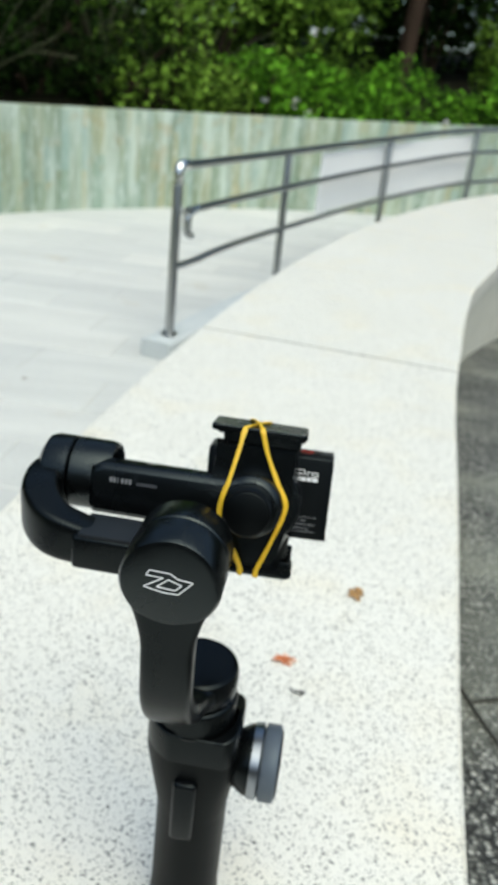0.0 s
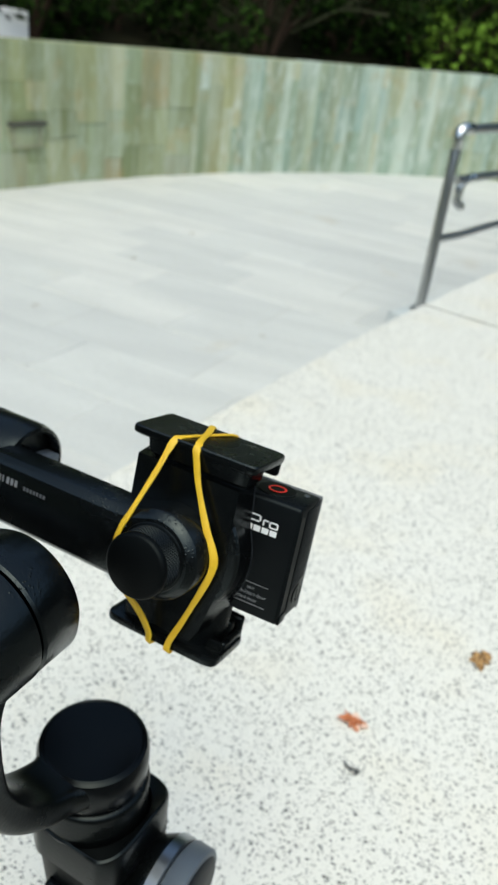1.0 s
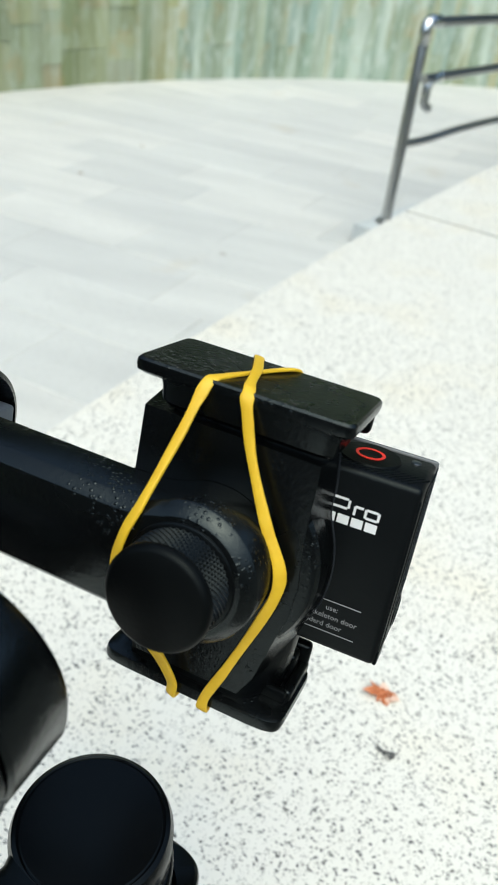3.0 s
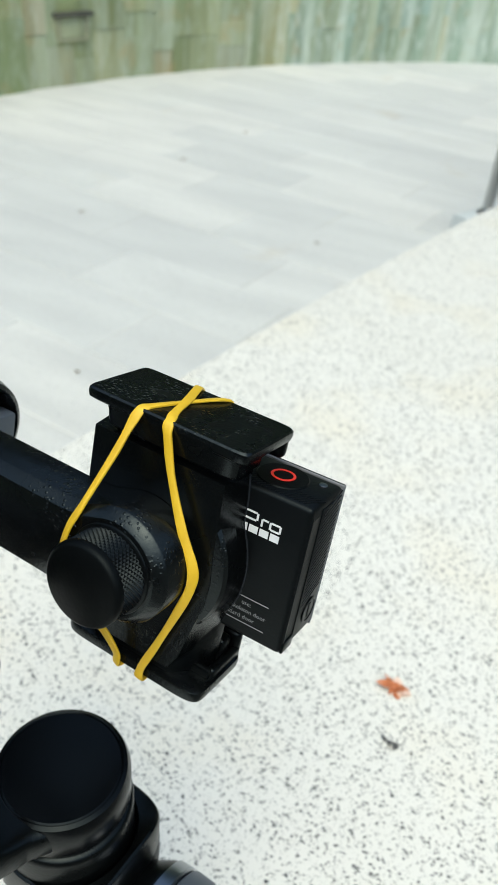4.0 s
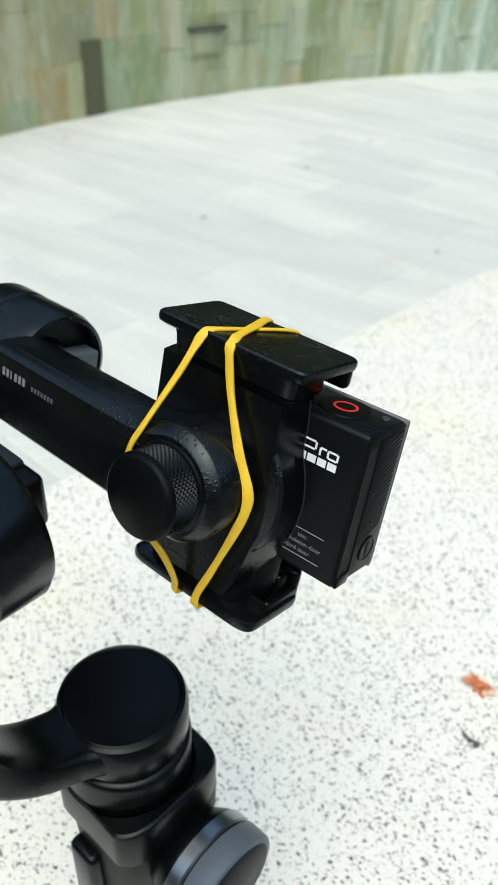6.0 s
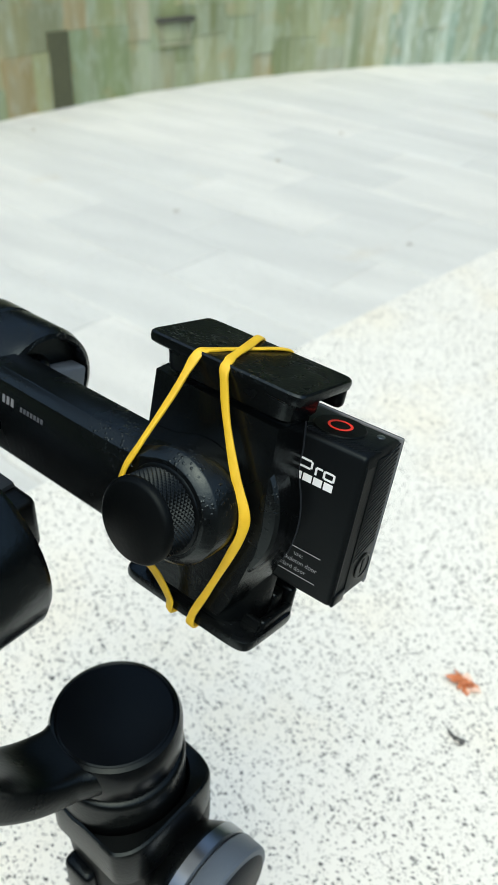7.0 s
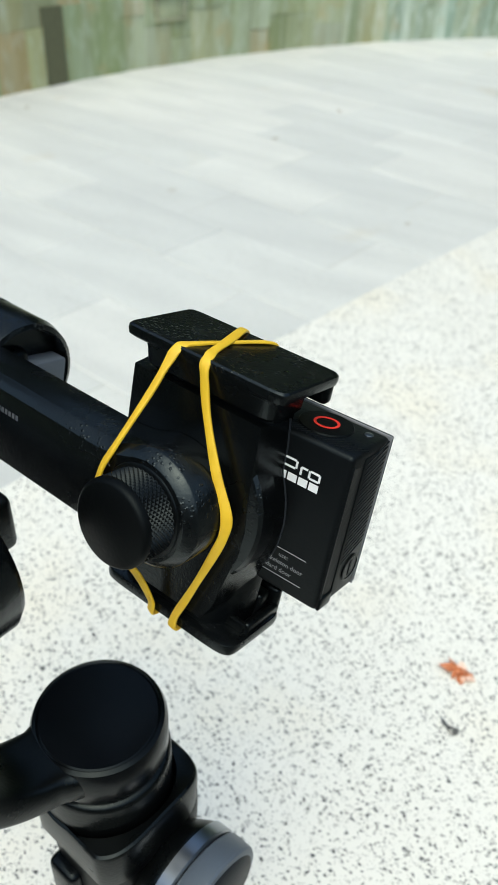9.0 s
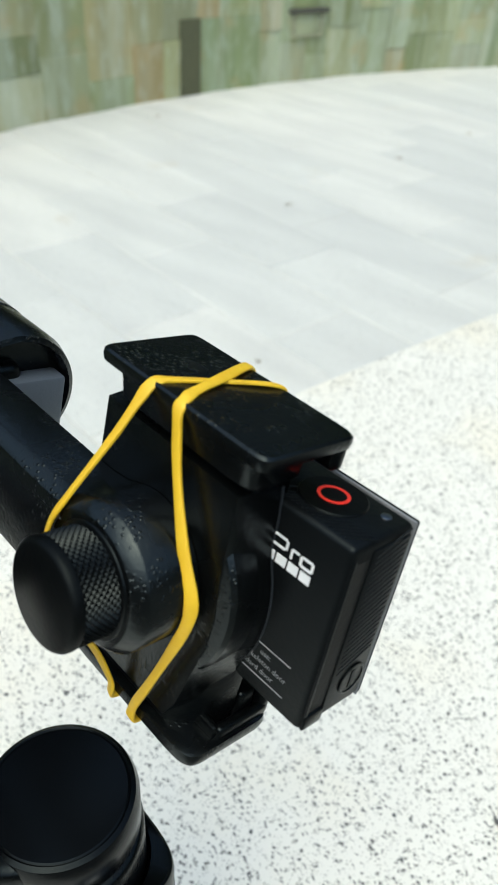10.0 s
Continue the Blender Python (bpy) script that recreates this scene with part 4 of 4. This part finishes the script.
def foliage(centres, leaves, size, seed):
    """Many small folded leaves in uneven clumps; centres: rows of (place, radius)."""
    rng = np.random.default_rng(seed)
    verts, faces = [], []
    for c, r in centres:
        n = int(leaves * 1.6 * r * r)
        d = rng.normal(size=(n, 3))
        d /= np.linalg.norm(d, axis=1)[:, None]
        d *= (r * (0.55 + 0.5 * rng.random(n)))[:, None] * (1, 1, 0.8)
        for p in d + np.array(c):
            a, b = rng.normal(size=3), rng.normal(size=3)
            a /= np.linalg.norm(a)
            b -= a * (a @ b)
            b /= np.linalg.norm(b)
            s = size * rng.uniform(0.6, 1.4)
            nrm = np.cross(a, b) * s * 0.15
            k = len(verts)
            verts += [p - a * s, p + b * s * 0.38 + nrm, p + a * s, p - b * s * 0.38 + nrm, p]
            faces += [(k, k + 4, k + 1), (k + 1, k + 4, k + 2), (k + 2, k + 4, k + 3), (k + 3, k + 4, k)]
    me = bpy.data.meshes.new("leaves")
    me.from_pydata([tuple(q) for q in verts], [], faces)
    return me


def bush(a, r, z, wide, high, mat, label, seed, leaves=1500, size=0.037, name="bush", twigs=0):
    rng = random.Random(seed)
    t = thing(name, label, "bush", Matrix.Translation(wall_point(a, r, z)))
    clumps = []
    for k in range(16):
        q = rng.uniform(0, 2 * math.pi)
        clumps.append((Vector((math.cos(q) * wide * rng.uniform(0.1, 0.8), math.sin(q) * wide * rng.uniform(0.1, 0.8), high * rng.uniform(0.12, 0.95))), rng.uniform(0.22, 0.42) * wide))
    me = foliage(clumps, leaves, size, seed)
    me.materials.append(mat)
    ob = new("crown", me)
    ob.parent = t
    if twigs:
        bm = bmesh.new()
        for k in range(twigs):
            q = rng.uniform(0, 2 * math.pi)
            e = Vector((math.cos(q) * wide * rng.uniform(0.5, 1.25), math.sin(q) * wide * rng.uniform(0.5, 1.25), high * rng.uniform(0.3, 1.05)))
            f = e * 0.35 + Vector((rng.uniform(-0.1, 0.1), rng.uniform(-0.1, 0.1), 0.1))
            bm = sweep(smooth_path([tuple(f), tuple((e + f) * 0.5 + Vector((0, 0, rng.uniform(-0.05, 0.12)))), tuple(e)], 3), circle(rng.uniform(0.003, 0.007), 4), (0.3, 0.5, 0.8), bm=bm)
        part("twig_spray", bm, TWIG, t, "thin pale bare twigs", scale=1.0)
    for k in range(4):
        e = clumps[k][0]
        part("stem", sweep(smooth_path([(0, 0, -0.25), (e.x * 0.4, e.y * 0.4, e.z * 0.5), tuple(e)], 4), circle(0.025, 8)), BARK, t, scale=1.0)
    return t


def tree(a, r, z, high, mat, label, seed):
    rng = random.Random(seed)
    t = thing("tree", label, "tree", Matrix.Translation(wall_point(a, r, z)))
    trunk = smooth_path([(0, 0, -0.3), (0.1, 0.05, high * 0.3), (-0.05, 0.1, high * 0.6), (0.05, 0, high * 0.8)], 6)
    part("trunk", sweep(trunk, [[(x * (1 - 0.6 * i / len(trunk)), y * (1 - 0.6 * i / len(trunk))) for x, y in circle(0.12, 12)] for i in range(len(trunk))], (1, 0, 0)), BARK, t, scale=1.0)
    clumps = []
    for k in range(26):
        q = rng.uniform(0, 2 * math.pi)
        d = rng.uniform(0.3, 2.0)
        e = Vector((math.cos(q) * d, math.sin(q) * d, high * rng.uniform(0.38, 1.05)))
        clumps.append((e, rng.uniform(0.4, 0.75)))
        if k % 4 == 0:
            part("limb", sweep(smooth_path([(0, 0, e.z * 0.6), (e.x * 0.5, e.y * 0.5, e.z * 0.85), tuple(e)], 4), [[(x * s, y * s) for x, y in circle(0.05, 8)] for s in (1, .9, .8, .7, .6, .5, .4, .3, .2)], (0.3, 0.2, 0.9)), BARK, t, scale=1.0)
    me = foliage(clumps, 700, 0.085, seed)
    me.materials.append(mat)
    ob = new("crown", me)
    ob.parent = t


rng = random.Random(11)
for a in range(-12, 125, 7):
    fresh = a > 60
    bush(a + rng.uniform(-2, 2), WR + 1.0 + rng.uniform(-0.15, 0.3), 0.05, 0.8 if fresh else 0.95, 0.62 + 0.2 * rng.random() if fresh else 1.5, LEAF_BRIGHT if fresh else LEAF_MID if a > 54 else LEAF_SHADED, "low fresh green shrub behind the wall" if fresh else "dense dark green shrub behind the wall", a + 100, twigs=0 if fresh else 22)
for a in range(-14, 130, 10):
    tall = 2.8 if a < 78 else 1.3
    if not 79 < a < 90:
        bush(a + rng.uniform(-3, 3), WR + (2.5 if a > 50 else 3.3) + rng.uniform(-0.3, 0.5), 0.4, 1.5 if a < 78 else 1.1, tall, LEAF_MID if a > 45 else LEAF_SHADED, "tall olive green shrub behind the wall" if a > 45 else "tall green shrub with shade in its leaf colour", a + 300, 700, 0.06, twigs=0 if a > 62 else 30)
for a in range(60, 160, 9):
    bush(a + rng.uniform(-3, 3), WR + 6 + rng.uniform(-0.5, 0.8), 0.8, 2.2, 4.6, LEAF_SHADED, "tall green shrub with shade in its leaf colour", a + 700, 420, 0.08)
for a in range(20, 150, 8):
    bush(a + rng.uniform(-3, 3), WR + 9.5, 1.0, 2.8, 6.0, LEAF_SHADED, "tall green shrub with shade in its leaf colour", a + 1100, 260, 0.11)
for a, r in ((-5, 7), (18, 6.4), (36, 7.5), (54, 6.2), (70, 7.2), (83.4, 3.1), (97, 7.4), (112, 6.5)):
    tree(a, WR + r, 0.8 if r > 3 else 0.4, rng.uniform(6.5, 8), LEAF_SHADED, "broad-leaved tree with a dense dark crown", int(a) + 500)

# ---- white blossoms in the shrubs ----
PETAL = plastic("white petals", (0.8, 0.8, 0.76), 0.6)
for k, at in enumerate((
    (0.489, 8.490, 0.367),
    (0.639, 8.552, 0.275),
    (2.148, 8.955, 0.325),
    (0.471, 8.482, 0.333),
    (0.618, 8.544, 0.238),
    (0.586, 8.531, 1.007),
    (0.172, 8.344, 0.347),
)):
    rng = random.Random(k)
    t = thing("blossom", "small cluster of white blossoms among green leaves", "flower", Matrix.Translation(at), "white blossoms")
    bm = bmesh.new()
    for q in range(7):
        c = Vector([rng.uniform(-0.028, 0.028) for _ in range(3)])
        one = bmesh.new()
        bmesh.ops.create_icosphere(one, subdivisions=1, radius=0.016, matrix=Matrix.Translation(c) @ Matrix.Diagonal((1, 0.7, rng.uniform(0.4, 0.8), 1)))
        join(bm, one)
    part("petals", bm, PETAL, t, scale=1.0)
    part("stalk", sweep(smooth_path([(0, 0, 0), (-0.05, 0.1, -0.12), (-0.12, 0.3, -0.45)], 4), circle(0.004, 6)), BARK, t, scale=1.0)

# ---- unseen dark woods added behind and beside the camera, closing the place and darkening reflections ----
for k in range(13):
    a = radians(150 + 20 * k)
    q = Vector((-0.5 + 8.5 * math.cos(a + 0.35), -1.0 + 8.5 * math.sin(a + 0.35), FLOOR))
    rng = random.Random(900 + k)
    t = thing("tree", "unseen dark leafy tree added to darken reflections", "tree", Matrix.Translation(q))
    clumps = [(Vector((rng.uniform(-1.6, 1.6), rng.uniform(-1.6, 1.6), rng.uniform(0.5, 2.9))), rng.uniform(0.6, 1.0)) for _ in range(20)]
    me = foliage(clumps, 90, 0.16, 900 + k)
    me.materials.append(LEAF_SHADED)
    ob = new("crown", me)
    ob.parent = t
    part("trunk", sweep(smooth_path([(0, 0, -0.2), (0.1, 0, 2), (0, 0.1, 3.0)], 5), circle(0.15, 10), (1, 0, 0)), BARK, t, scale=1.0)

# ---- pieces: cladding stones and pavers ----
rng = random.Random(4)
a, made = -38.0, {}
number = 0
while a < 122:
    wide = rng.choice((0.14, 0.18, 0.22, 0.26) if a < 26 else (0.05, 0.07, 0.09, 0.13))
    z, top = FLOOR - 0.02, round(wall_top(a), 2)
    while z < top - 0.03:
        high = min(rng.choice((0.15, 0.22, 0.28, 0.36) if a < 26 else (0.24, 0.33, 0.45, 0.6)), top - z)
        if top - z - high < 0.07:
            high = top - z
        proud = rng.choice((0.0, 0.002, 0.004, 0.007))
        pale = a > 29 + 3 * math.sin(number * 2.4)
        key = (wide, round(high, 3), pale)
        if key not in made:
            made[key] = finish(box(-wide / 2 + 0.0004, wide / 2 - 0.0004, -0.03, 0.05, 0.0003, high - 0.0003, 0.002, 1), "stone", CLAD_PALE if pale else CLAD, 0)
        mid = a + math.degrees(wide / 2 / WR)
        if -14 < mid < 100:
            ob = new("stone", made[key])
            ob.parent = wall
            ob.matrix_world = Matrix.Translation(wall_point(mid, WR - proud, z)) @ Matrix.Rotation(radians(90 - mid), 4, "Z")
            number += 1
        z += high
    a += math.degrees(wide / WR)

# one darker, prouder stone low in the wall
dark = new("stone", finish(box(-0.065, 0.065, -0.03, 0.05, 0.0003, 0.345, 0.004, 1), "stone", OLIVE_DARK, 0))
dark.parent = wall
dark.matrix_world = Matrix.Translation(wall_point(7.4, WR - 0.012, FLOOR)) @ Matrix.Rotation(radians(82.6), 4, "Z")
tagged(dark, "dark olive slate")

bm = bmesh.new()
bmesh.ops.create_circle(bm, cap_ends=True, segments=96, radius=WR + 0.2, matrix=Matrix.Translation((WC.x, WC.y, FLOOR - 0.003)))
plaza = tagged(new("floor", finish(bm, "floor", JOINT, 0)), "plaza floor of pale grey granite pavers in running bond", "paving", kind="structure")
U, V = Vector((math.cos(radians(-8.7)), math.sin(radians(-8.7)), 0)), Vector((math.sin(radians(8.7)), math.cos(radians(8.7)), 0))
ROW, LONG = 0.288, 0.60
paver = finish(box(-LONG / 2 + 0.0015, LONG / 2 - 0.0015, -ROW / 2 + 0.0015, ROW / 2 - 0.0015, -0.04, 0, 0.003, 1), "paver", PAVER, 0)
origin = Vector((-0.948, 1.60, FLOOR))
spin = Matrix.Rotation(radians(-8.7), 4, "Z")
for j in range(-8, 30):
    shift = (0.0, 0.27, 0.08, 0.36)[j % 4]
    for i in range(-9, 12):
        p = origin + U * ((i + 0.5) * LONG + shift) + V * ((j + 0.5) * ROW)
        inside = (Vector((p.x, p.y)) - WC).length < WR + 0.3
        if not inside:
            continue
        rel = (p.x + 0.232) - (p.y - 0.65) * 0.24 - 0.045 * max(0, p.y - 0.65) ** 2
        if rel > 0.75:
            continue
        q = p + Vector((0, 0, 0.0015 * math.sin(i * 12.9 + j * 78.2)))
        ob = new("paver", paver)
        ob.parent = plaza
        ob.matrix_world = Matrix.Translation(q) @ spin
